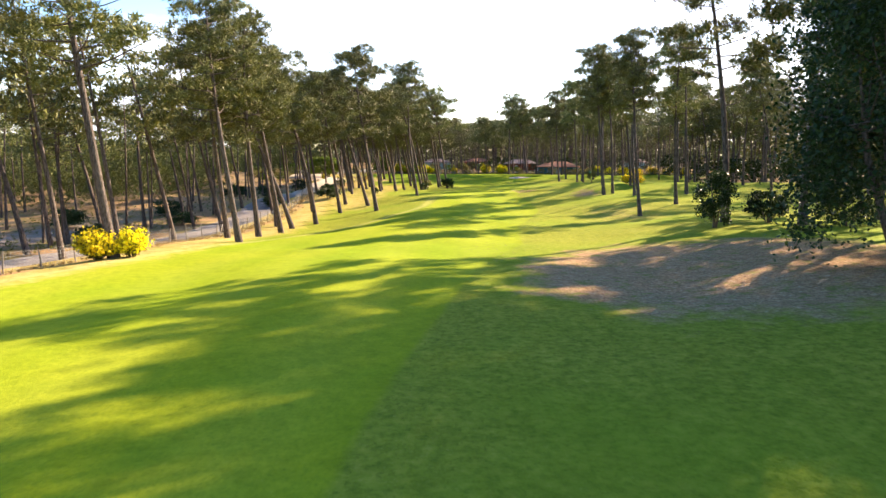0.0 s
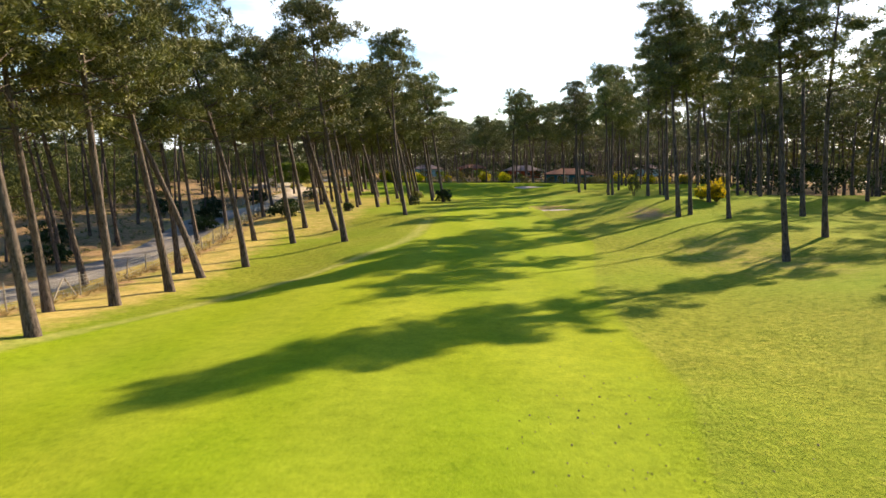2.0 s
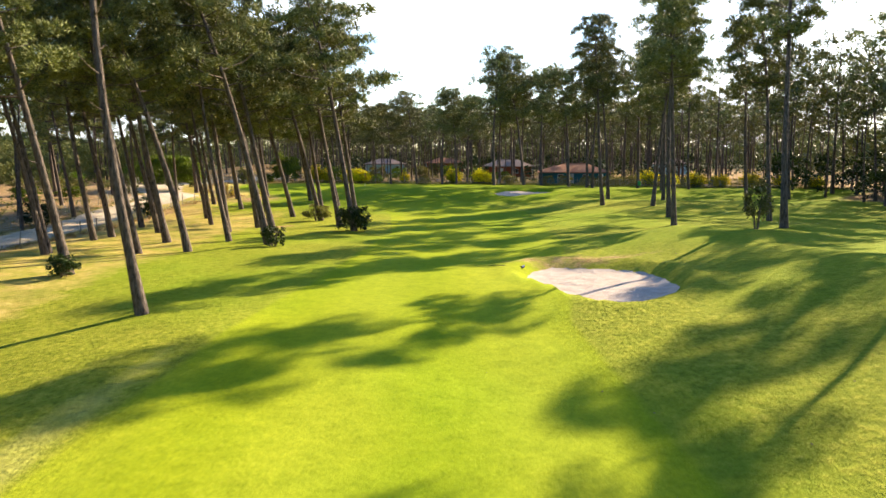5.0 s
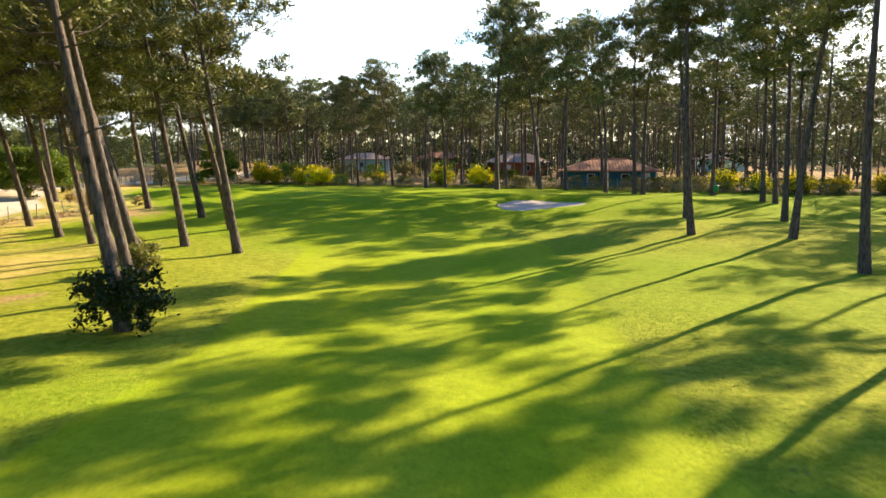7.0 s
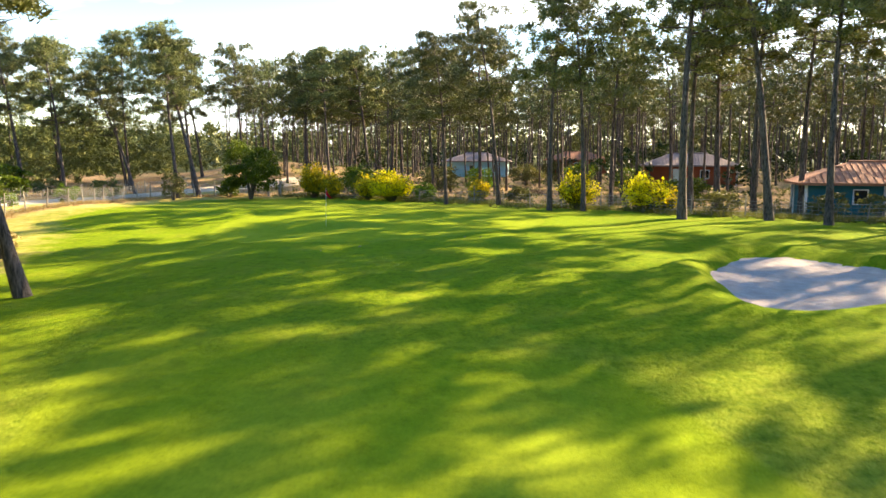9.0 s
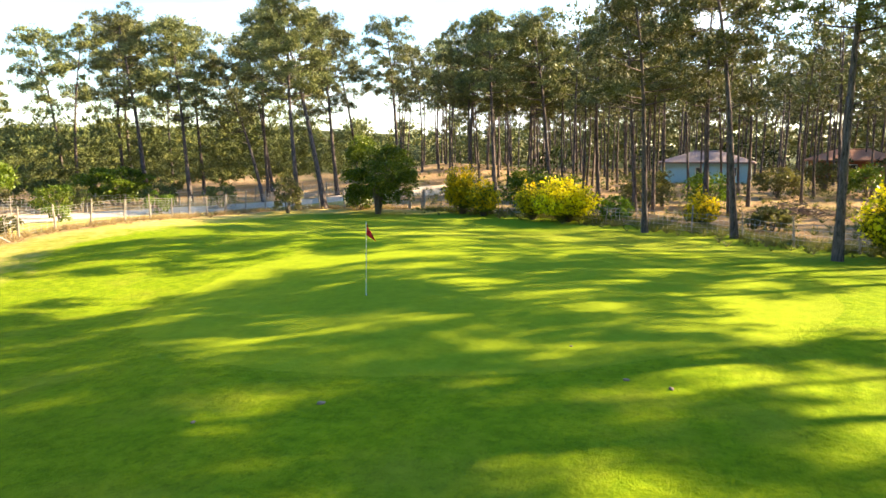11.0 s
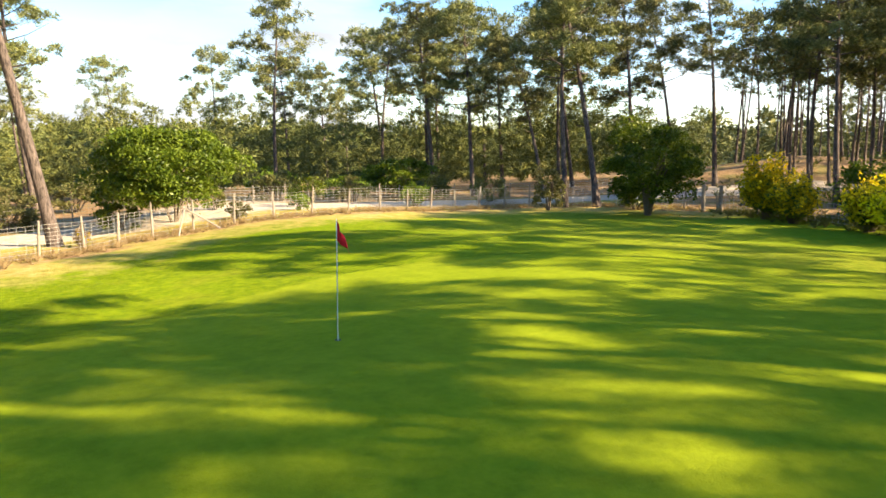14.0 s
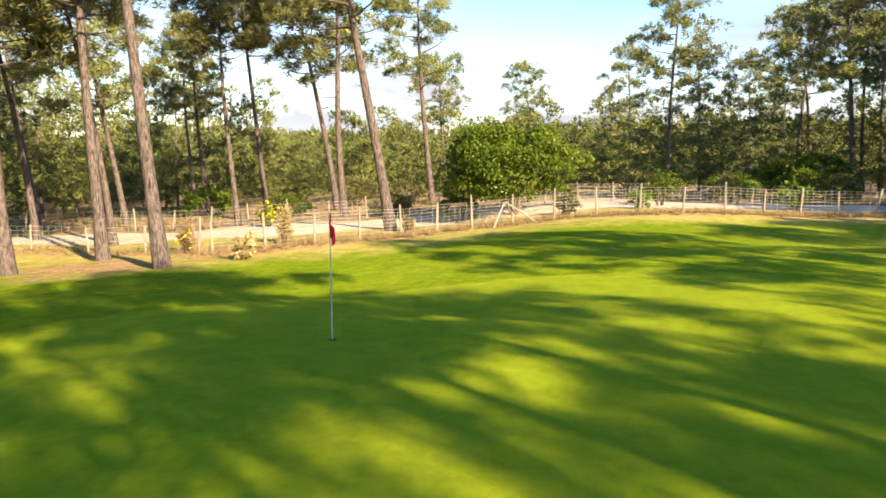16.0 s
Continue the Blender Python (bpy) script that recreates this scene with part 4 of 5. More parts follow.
def build_flag():
    x, y = HOLE
    z = hz(x, y)
    top = empty("golf_flag", Matrix.Translation((x, y, z)) @ Matrix.Rotation(radians(1.0), 4, "Y"), "white flagstick with red flag standing in the hole", "golf flag")
    v, f = tube([(0, 0, -0.1), (0, 0, 1.2), (0, 0, 2.13)], [0.011, 0.010, 0.008], 10)
    part("stick", make_mesh("stick", v, f, [STICK], True), top)
    n, k = 15, 11
    verts, quads = [], []
    for i in range(n):
        for j in range(k):
            u, w = i / (n - 1), j / (k - 1)
            drop = 0.30 * u ** 0.9 * (1 - 0.35 * w)
            verts.append((0.012 + 0.29 * u * (0.5 + 0.5 * w), 0.045 * math.sin(9 * u + 2.2 * w) * u ** 0.7, 2.10 - 0.34 * w - drop))
    for i in range(n - 1):
        for j in range(k - 1):
            a = i * k + j
            quads.append((a, a + k, a + k + 1, a + 1))
    fl = part("flag", make_mesh("flag", verts, quads, [FLAG], True), top, "red hanging flag cloth", Matrix.Rotation(radians(30), 4, "Z"))
    so = fl.modifiers.new("thickness", "SOLIDIFY")
    so.thickness = 0.003
    # flat disc on the turf, painted black for the shade inside the hole
    bm = bmesh.new()
    bmesh.ops.create_circle(bm, cap_ends=True, segments=24, radius=0.062)
    me = bpy.data.meshes.new("cup")
    bm.to_mesh(me)
    bm.free()
    me.materials.append(HOLE_DARK)
    part("cup", me, top, "flat black disc painted as the hole's shaded inside", Matrix.Translation((0, 0, 0.012)))


build_flag()


# ---------------------------------------------------------------- shrubs
def lobed_cloud(rng, n, rx, ry, h, lobes, low=0.15, dense=False):
    """Points on the skins of many small lobes filling a dome: an uneven outline with gaps."""
    c = rng.normal(size=(lobes, 3))
    c /= np.linalg.norm(c, axis=1)[:, None]
    c[:, 2] = rng.uniform(-low, 0.95, lobes)
    flat = np.sqrt(np.maximum(0.08, 1 - np.maximum(c[:, 2], c[:, 2] * -0.6) ** 2)) / (np.hypot(c[:, 0], c[:, 1]) + 1e-6)
    c[:, :2] *= flat[:, None]
    c *= rng.uniform(0.5, 0.84, (lobes, 1))
    if dense:
        c[:, 2] = np.maximum(c[:, 2], -0.5)
        c *= (0.86 / np.maximum(0.4, np.linalg.norm(c, axis=1)) * rng.uniform(0.82, 1.0, lobes))[:, None]
    lr = rng.uniform(0.16, 0.34, lobes) if dense else rng.uniform(0.11, 0.30, lobes)
    pick = rng.integers(0, lobes, n)
    d = rng.normal(size=(n, 3))
    d /= np.linalg.norm(d, axis=1)[:, None]
    d[:, 2] = np.where(d[:, 2] < -0.3, -d[:, 2], d[:, 2])
    p = c[pick] + d * lr[pick][:, None] * (rng.uniform(0.8, 1.06, (n, 1)) if dense else rng.uniform(0.55, 1.25, (n, 1))) + rng.normal(size=(n, 3)) * (0.014 if dense else 0.035)
    loose = rng.uniform(size=n) < (0.05 if dense else 0.16)
    p[loose] += rng.normal(size=(loose.sum(), 3)) * 0.12
    return np.stack([p[:, 0] * rx, p[:, 1] * ry, np.maximum(0.03, h * (0.46 + 0.52 * p[:, 2]))], 1)


def shrub(name, x, y, rx, h, mat, n, leaf, label, category, group="", seed=0, ry=None, lobes=44, stems=7, low=0.95, flat=0.55, dense=False):
    rng = np.random.default_rng(seed + 1000)
    top = empty(name, Matrix.Translation((x, y, hz(x, y) - 0.03)), label, category, group)
    tubes = []
    for _ in range(stems):
        az, out = rng.uniform(0, 6.28), rng.uniform(0.2, 0.8)
        e = np.array([math.cos(az) * rx * out, math.sin(az) * (ry or rx) * out, h * rng.uniform(0.45, 0.75)])
        b = np.array([math.cos(az) * 0.1, math.sin(az) * 0.1, -0.1])
        r = 0.018 + 0.012 * h
        tubes.append(tube([b, b * 0.5 + e * 0.5 * [0.7, 0.7, 1.1], e], [r, r * 0.7, r * 0.25], 5, False))
    v, f = join(tubes)
    part("stem", make_mesh("stem", v, f, [STEM], True), top)
    v, f = leaves(rng, lobed_cloud(rng, n, rx, ry or rx, h, lobes, low, dense), leaf, flat)
    part("foliage", make_mesh("foliage", v, f, [mat]), top)
    return top


def broom(x, y, r, h, seed, group="flowering brooms", bloom=1.0, label="broom bush in full yellow bloom by the fence", green=None):
    rng = np.random.default_rng(seed + 2000)
    top = empty("broom_bush", Matrix.Translation((x, y, hz(x, y) - 0.03)), label, "broom bush", group)
    k = int(60 * r)
    az, out, hh = rng.uniform(0, 6.28, k), np.sqrt(rng.uniform(0.02, 1, k)), rng.uniform(0.6, 1.08, k)
    tips = np.stack([np.cos(az) * r * out, np.sin(az) * r * out, h * hh * np.sqrt(np.maximum(0.12, 1 - 0.72 * out ** 2))], 1)
    tubes = []
    for e in tips[: int(26 * r)]:
        b = np.array([e[0] * 0.12, e[1] * 0.12, -0.05])
        tubes.append(tube([b, [e[0] * 0.6, e[1] * 0.6, e[2] * 0.72], e], [0.022, 0.012, 0.004], 3, False))
    v, f = join(tubes)
    part("stem", make_mesh("stem", v, f, [STEM], True), top)
    n = int(400 * r * h)
    pick = rng.integers(0, k, n)
    t = rng.uniform(0.25, 1.0, n)[:, None]
    p = tips[pick] * np.concatenate([t ** 0.8, t ** 0.8, t], 1) + rng.normal(size=(n, 3)) * 0.10 * r ** 0.5
    p[:, 2] = np.maximum(p[:, 2], 0.05)
    v, f = tufts(rng, p, np.tile([0.0, 0, 1.0], (n, 1)), 3, 0.28, 0.05)
    part("greenery", make_mesh("greenery", v, f, [green or BROOM_STEM]), top)
    n = int(1200 * r * h * bloom)
    pick = rng.integers(0, k, n)
    t = rng.uniform(0.45, 1.05, n)[:, None]
    p = tips[pick] * np.concatenate([t ** 0.8, t ** 0.8, t], 1) + rng.normal(size=(n, 3)) * 0.11 * r ** 0.5
    p = p[p[:, 2] > 0.18 * h]
    v, f = leaves(rng, p, 0.16, 0.7)
    part("blossom", make_mesh("blossom", v, f, [FLOWER]), top, "bright yellow blossom")
    return top


broom(-21.6, -3.4, 1.35, 2.0, 1, "brooms at the fence", label="yellow flowering broom round a pine trunk")
broom(-19.9, -2.2, 1.15, 1.9, 2, "brooms at the fence", label="yellow flowering broom round a pine trunk")
for j, (x, y, r, h, bl) in enumerate([(-18.2, 173.4, 1.5, 3.5, 1.1), (-16.2, 172.6, 1.2, 2.7, 0.7), (-12.2, 172.3, 1.35, 2.5, 0.9), (-9.6, 171.4, 2.1, 2.75, 1.3), (-1.2, 171.4, 1.1, 2.2, 0.6),
                                      (7.9, 159.6, 1.5, 2.8, 0.5), (12.6, 157.6, 1.7, 2.6, 0.8), (14.0, 158.3, 1.1, 2.0, 0.5)]):
    broom(x, y, r, h, 10 + j, "brooms behind the green", bl)
for j, (x, y, r, h) in enumerate([(37.6, 145.2, 1.7, 2.6), (40.4, 143, 1.4, 2.1), (43.5, 141, 1.7, 2.3), (46.5, 139.6, 1.4, 2.0), (50, 137.6, 1.6, 2.2), (53.5, 135.2, 1.5, 2.0), (57, 133, 1.4, 1.9)]):
    broom(x, y, r, h, 30 + j, "broom hedge along the back fence", 0.4)
for j, (x, y, r, h) in enumerate([(25.5, 52.3, 1.1, 2.1), (24.4, 53.2, 0.8, 1.5)]):
    broom(x, y, r, h, 50 + j, "brooms under the pines", 0.6, "small broom with yellow flowers at a pine's foot")
broom(-34, 133, 0.6, 1.5, 60, "brooms at the fence", 0.12, "thin broom with few yellow flowers by the sandy track")

shrub("round_bush", -23.5, 170.2, 2.8, 5.6, LEAF, 22000, 0.17, "round dark green evergreen bush on several stems", "bush", seed=1, lobes=52, stems=14, low=0.72, dense=True)
shrub("laurel_bush", -36.6, 146.8, 5.2, 5.5, LEAF, 44000, 0.18, "large spreading bright green bush behind the wire fence", "bush", seed=2, ry=4.2, lobes=60, stems=8, low=1.0, dense=True)
shrub("laurel_bush", -50.5, 168.5, 3.4, 3.6, LEAF, 8000, 0.27, "low bright green bush beyond the fence", "bush", seed=3, lobes=60, dense=True)
shrub("laurel_bush", -29, 66, 1.7, 1.9, LEAF_DARK, 2600, 0.2, "dark evergreen shrub beside the sandy track", "bush", "shrubs along the track", seed=4)
for j, (x, y, r, h) in enumerate([(-19.5, 63, 1.9, 2.0), (-21, 71, 1.5, 1.7), (-27.5, 60, 1.6, 1.6), (-33.5, 40, 2.0, 2.0), (-35, 22, 2.2, 2.1), (-36, 6, 1.8, 1.9), (-40, 52, 2.4, 2.3), (-38, 75, 2.2, 2.2), (-36, 88, 2.0, 2.2), (-26.2, 112, 1.5, 2.4), (-37, -10, 2.4, 2.6), (-46, 36, 2.5, 2.6), (-34, 105, 2.0, 2.6)]):
    shrub("evergreen_shrub", x, y, r, h, LEAF_DARK, int(1500 * r), 0.2, "dark rounded evergreen shrub in the sandy strip", "bush", "shrubs along the track", seed=10 + j)
shrub("holly_bush", -1.55, 91.6, 1.45, 2.5, LEAF_DARK, 4200, 0.15, "dark evergreen bush at the foot of a pine", "bush", seed=30, lobes=60)
shrub("holly_bush", -13.0, 69.5, 0.75, 1.3, LEAF_DARK, 1500, 0.13, "small dark bush at the foot of a pine", "bush", seed=31)
shrub("holly_bush", -5.4, 80.5, 0.8, 1.5, LEAF_DARK, 1500, 0.13, "small dark bush at the foot of a pine", "bush", seed=32)
shrub("evergreen_shrub", 18.6, 1.4, 1.45, 4.2, LEAF_DARK, 5200, 0.17, "tall dark evergreen shrub at the edge of bare soil", "bush", seed=33, lobes=34)
shrub("evergreen_shrub", 23.4, 4.4, 1.7, 2.6, LEAF_DARK, 4200, 0.17, "dark evergreen shrub beside the oak", "bush", seed=34)
shrub("evergreen_shrub", 27.2, 0.8, 2.2, 3.4, LEAF_DARK, 4600, 0.18, "dark evergreen shrub beside the oak", "bush", seed=35)
shrub("fir_sapling", 23.6, 76.5, 0.95, 3.4, SCRUB, 1500, 0.15, "thin grey-green conifer sapling on the rough", "sapling", seed=36, lobes=22, stems=3)
for j, (x, y, r, h) in enumerate([(-31.2, 169.2, 1.2, 3.3), (-27.5, 173.4, 1.3, 1.9), (-14.3, 176.5, 2.2, 3.6), (-7.4, 184, 2.4, 3.2), (-3.0, 186, 2.2, 3.0), (-6.5, 171.8, 1.2, 1.9), (2.6, 170.5, 1.5, 1.5), (-13.2, 181, 1.8, 2.8), (17, 172, 2.4, 2.6), (1.2, 196, 2.4, 3.0), (8, 199, 2.6, 3.0), (-18, 186, 2.2, 3.0), (4.5, 205, 2.6, 3.2), (13.5, 192, 2.2, 2.6)]):
    shrub("wild_shrub", x, y, r, h, LEAF if j % 3 else SCRUB, int(1300 * r), 0.2, "loose green shrub under the pines", "bush", "shrubs behind the back fence", seed=50 + j)
for j, (x, y) in enumerate([(23.5, 154.2), (26.2, 153.2), (29.4, 151.4), (32.4, 150.4), (36.5, 150), (40, 148), (44, 146), (17.3, 155.6), (48, 144.5), (31.0, 148.6), (33.2, 147.6), (35.2, 147.2)]):
    shrub("wild_shrub", x, y, 1.5, 1.7, SCRUB, 1500, 0.17, "dry grey-green shrub before the chalet", "bush", "shrubs before the chalet", seed=80 + j)


def oak(x, y, seed, label):
    """Leaning evergreen oak with several stems, dense to the ground."""
    rng = np.random.default_rng(seed)
    top = empty("holm_oak", Matrix.Translation((x, y, hz(x, y) - 0.1)), label, "oak tree", "oaks by the bare soil")
    tubes, ends = [], []
    for k in range(7):
        az, out, hh = rng.uniform(0, 6.28), rng.uniform(1.0, 3.4), rng.uniform(7, 12)
        e = np.array([math.cos(az) * out - 1.2, math.sin(az) * out, hh])
        b = np.array([math.cos(az) * 0.35, math.sin(az) * 0.35, 0])
        m = b * 0.5 + e * 0.5 + [-0.4, 0.2, 0.6]
        tubes.append(tube([b, m, e], [0.2, 0.12, 0.04], 8, False))
        ends += [m, e]
        for _ in range(5):
            q = m + (e - m) * rng.uniform(0, 1) + rng.normal(size=3) * [1.5, 1.5, 0.9]
            tubes.append(tube([m + (e - m) * 0.3, q], [0.06, 0.015], 4, False))
    v, f = join(tubes)
    part("trunk", make_mesh("trunk", v, f, [BARK], True), top)
    p = lobed_cloud(rng, 42000, 4.9, 4.9, 14.5, 190, 0.97)
    v, f = leaves(rng, p, 0.19, 0.6)
    part("crown", make_mesh("crown", v, f, [LEAF_DARK]), top)


oak(18.2, -20.0, 77, "big dark evergreen oak with leaning stems, dense to the ground")


# ---------------------------------------------------------------- fences
def walk_line(line, gap):
    """Spots every gap metres along a polyline."""
    out, carry = [], 0.0
    for (ax, ay), (bx, by) in zip(line, line[1:]):
        L = math.hypot(bx - ax, by - ay)
        d = carry
        while d < L:
            out.append((ax + (bx - ax) * d / L, ay + (by - ay) * d / L))
            d += gap
        carry = d - L
    return out


POSTS = []
for k in range(5):
    rng = np.random.default_rng(500 + k)
    hh = 1.25 + 0.05 * k
    v, f = tube([(0, 0, -0.3), (0.01, 0, 0.4), (0.02 * (k - 2), 0.01, hh)], [0.054, 0.05, 0.045 - 0.003 * k], 7)
    POSTS.append(make_mesh("post", v, f, [POST], False))


def fence(name, line, gap, label, wires=6, height_m=1.15, seed=0, size=1.0):
    r = random.Random(seed)
    spots = walk_line(line, gap)
    top = empty(name, Matrix(), label, "fence")
    for x, y in spots:
        m = Matrix.Translation((x, y, hz(x, y))) @ Euler((radians(r.gauss(0, 3)), radians(r.gauss(0, 3)), r.uniform(0, 6))).to_matrix().to_4x4() @ Matrix.Scale(size * r.uniform(0.9, 1.08), 4)
        part("post", POSTS[r.randrange(5)], top, "", m)
    pieces = []
    fine = walk_line(line, 0.75)
    for w in range(wires):
        z = 0.12 + (height_m - 0.12) * w / (wires - 1)
        pts = [(x, y, hz(x, y) + z + 0.015 * math.sin(k * 1.3 + w)) for k, (x, y) in enumerate(fine)]
        pieces.append(tube(pts, [0.008] * len(pts), 3, False))
    for x, y in walk_line(line, 0.35):
        z = hz(x, y)
        pieces.append(tube([(x, y, z + 0.1), (x, y, z + height_m)], [0.006, 0.006], 3, False))
    v, f = join(pieces)
    part("wire_mesh", make_mesh("wire_mesh", v, f, [WIRE]), top, "square galvanised wire mesh")
    return top


fence("wire_fence", FENCE_LINE, 3.1, "wire mesh fence on grey chestnut posts along the track", seed=1)
fence("green_fence", FENCE_GREEN, 2.15, "wire mesh fence on pale chestnut posts beside the green", 9, 1.32, seed=4, size=1.12)
fence("back_fence", FENCE_BACK, 3.4, "wire mesh fence on weathered posts behind the green", 5, 1.05, seed=2)
fence("track_fence", [(-35, 100), (-36, 118), (-35.6, 131), (-40.5, 141), (-44, 152), (-45.5, 163), (-43.5, 173.5), (-38, 184)], 2.4, "wire mesh fence on pale posts beyond the sandy track", seed=3)


def strut(name, x, y, dx, dy, label):
    z = hz(x, y)
    v, f = tube([(0, 0, 1.15), (dx * 0.5, dy * 0.5, 0.58 + (hz(x + dx, y + dy) - z) * 0.5), (dx, dy, hz(x + dx, y + dy) - z - 0.05)], [0.045, 0.045, 0.05], 7)
    ob = new(name, make_mesh("strut", v, f, [POST]))
    ob.matrix_basis = Matrix.Translation((x, y, z))
    return tagged(ob, label, "fence strut", "fence struts")


strut("fence_strut", -31.2, 146.3, 1.0, -0.5, "grey wooden strut bracing the corner post")
strut("fence_strut", -31.25, 146.4, 0.35, 1.6, "grey wooden strut bracing the corner post")
strut("fence_strut", -24.6, 175.6, -1.7, 0.4, "grey wooden strut bracing the gate post")
strut("fence_strut", -21.9, 21.0, 0.2, -1.5, "grey wooden strut bracing a fence post")
strut("fence_strut", -21.9, 21.2, -0.2, 1.5, "grey wooden strut bracing a fence post")
for gx, gy in ((-24.25, 175.85), (-22.9, 175.75)):
    v, f = tube([(0, 0, -0.3), (0, 0, 1.0), (0.02, 0, 1.62)], [0.13, 0.125, 0.12], 9)
    ob = new("gate_post", make_mesh("gate_post", v, f, [POST]))
    ob.matrix_basis = Matrix.Translation((gx, gy, hz(gx, gy)))
    tagged(ob, "thick grey wooden gate post", "gate post", "gate posts")


# ---------------------------------------------------------------- chalets
def box(x0, x1, y0, y1, z0, z1):
    v = np.array([(x, y, z) for z in (z0, z1) for y in (y0, y1) for x in (x0, x1)], float)
    q = [(0, 2, 3, 1), (4, 5, 7, 6), (0, 1, 5, 4), (2, 6, 7, 3), (0, 4, 6, 2), (1, 3, 7, 5)]
    return v, np.array([t for a, b, c, d in q for t in ((a, b, c), (a, c, d))])


def hip_roof(w, d, eave, rise, over):
    """A hipped roof slab with thick eaves."""
    a, b = w / 2 + over, d / 2 + over
    r = max(0.2, a - b)
    v = np.array([(-a, -b, eave - 0.16), (a, -b, eave - 0.16), (a, b, eave - 0.16), (-a, b, eave - 0.16), (-a, -b, eave), (a, -b, eave), (a, b, eave), (-a, b, eave), (-r, 0, eave + rise), (r, 0, eave + rise)], float)
    f = [(0, 2, 1), (0, 3, 2), (4, 5, 9), (4, 9, 8), (5, 6, 9), (6, 7, 8), (6, 8, 9), (7, 4, 8)]
    for i in range(4):
        j = (i + 1) % 4
        f += [(i, j, j + 4), (i, j + 4, i + 4)]
    return v, np.array(f)


def chalet(x, y, turn, w, d, eave, rise, wall, roof, label, openings, posts=True, sink=0.15):
    z = hz(x, y) - sink
    top = empty("chalet", Matrix.Translation((x, y, z)) @ Matrix.Rotation(radians(turn), 4, "Z"), label, "house", "wooden chalets")
    t = 0.12
    for bx in (box(-w / 2, w / 2, -d / 2, -d / 2 + t, -0.4, eave), box(-w / 2, w / 2, d / 2 - t, d / 2, -0.4, eave), box(-w / 2, -w / 2 + t, -d / 2 + t, d / 2 - t, -0.4, eave), box(w / 2 - t, w / 2, -d / 2 + t, d / 2 - t, -0.4, eave)):
        part("wall", make_mesh("wall", *bx, [wall]), top)
    rf = part("roof", make_mesh("roof", *hip_roof(w, d, eave + 0.05, rise, 0.55), [roof]), top)
    ribs = []
    n = int(w / 0.35)
    for i in range(n):
        u = -w / 2 - 0.5 + (w + 1.0) * (i + 0.5) / n
        depth = d / 2 + 0.55
        reach = min(1.0, (w / 2 + 0.55 - abs(u)) / depth)
        for sgn in (-1, 1):
            ribs.append(tube([(u, sgn * depth, eave + 0.06), (u, sgn * depth * (1 - reach), eave + 0.06 + rise * reach)], [0.032, 0.032], 4, False))
    v, f = join(ribs)
    part("tiling", make_mesh("tiling", v, f, [roof]), rf)
    ridge_r = max(0.2, w / 2 - d / 2)
    v, f = tube([(-ridge_r, 0, eave + rise + 0.05), (ridge_r, 0, eave + rise + 0.05)], [0.11, 0.11], 6)
    part("ridge", make_mesh("ridge", v, f, [roof]), rf)
    if posts:
        for px, py in ((-w / 2, -d / 2), (w / 2, -d / 2), (w / 2, d / 2), (-w / 2, d / 2)):
            part("corner_board", make_mesh("corner_board", *box(px - 0.08, px + 0.08, py - 0.08, py + 0.08, -0.3, eave - 0.12), [WHITE]), top, "white corner board")
    for kind, u, z0, ww, hh in openings:
        f0 = -d / 2
        if kind == "door":
            door = part("door", make_mesh("door", *box(u - ww / 2, u + ww / 2, f0 - 0.05, f0 - 0.003, z0, z0 + hh), [WHITE]), top, "white door")
            part("handle", make_mesh("handle", *box(u + ww * 0.36, u + ww * 0.42, f0 - 0.10, f0 - 0.05, z0 + 0.95, z0 + 1.07), [WIRE]), door)
        else:
            win = part("window", make_mesh("window", *join([box(u - ww / 2, u + ww / 2, f0 - 0.06, f0 - 0.003, z0, z0 + 0.07), box(u - ww / 2, u + ww / 2, f0 - 0.06, f0 - 0.003, z0 + hh - 0.07, z0 + hh),
                                                                 box(u - ww / 2, u - ww / 2 + 0.07, f0 - 0.06, f0 - 0.003, z0 + 0.07, z0 + hh - 0.07), box(u + ww / 2 - 0.07, u + ww / 2, f0 - 0.06, f0 - 0.003, z0 + 0.07, z0 + hh - 0.07)]), [WHITE]), top, "white window frame")
            part("pane", make_mesh("pane", *box(u - ww / 2 + 0.07, u + ww / 2 - 0.07, f0 - 0.03, f0 - 0.006, z0 + 0.07, z0 + hh - 0.07), [DARKGLASS]), win)
    return top


chalet(-8.2, 217.5, 4, 9.6, 6.2, 2.55, 1.25, BLUE, TILE_OLD, "pale blue wooden chalet with hipped tile roof under pines", [("window", -0.6, 1.0, 0.8, 1.0), ("window", 3.0, 0.95, 1.0, 1.1)])
chalet(29.6, 163.0, -6, 10.8, 6.4, 2.35, 1.45, TEAL, TILE, "dark teal wooden chalet with orange tile roof", [("door", -1.2, 0.1, 1.5, 2.0), ("window", 1.6, 0.9, 1.0, 1.1), ("door", 4.2, 0.1, 0.8, 2.0)])
chalet(25.2, 158.4, -6, 4.6, 4.4, 2.25, 1.0, TEAL, TILE, "teal wing of a chalet with white corner boards and tile roof", [("window", 0.9, 0.9, 0.9, 1.0)])
chalet(21.4, 202.0, -4, 11.0, 6.4, 2.5, 1.5, REDWOOD, TILE_OLD, "red-brown wooden chalet with weathered tile roof", [("door", -1.5, 0.1, 0.9, 2.0), ("window", 1.8, 0.9, 1.1, 1.1)])
chalet(64.0, 216.0, -14, 9.0, 6.0, 2.5, 1.3, BLUE, TILE_OLD, "pale blue wooden chalet far under the pines", [("window", 0.0, 0.9, 1.0, 1.1)])
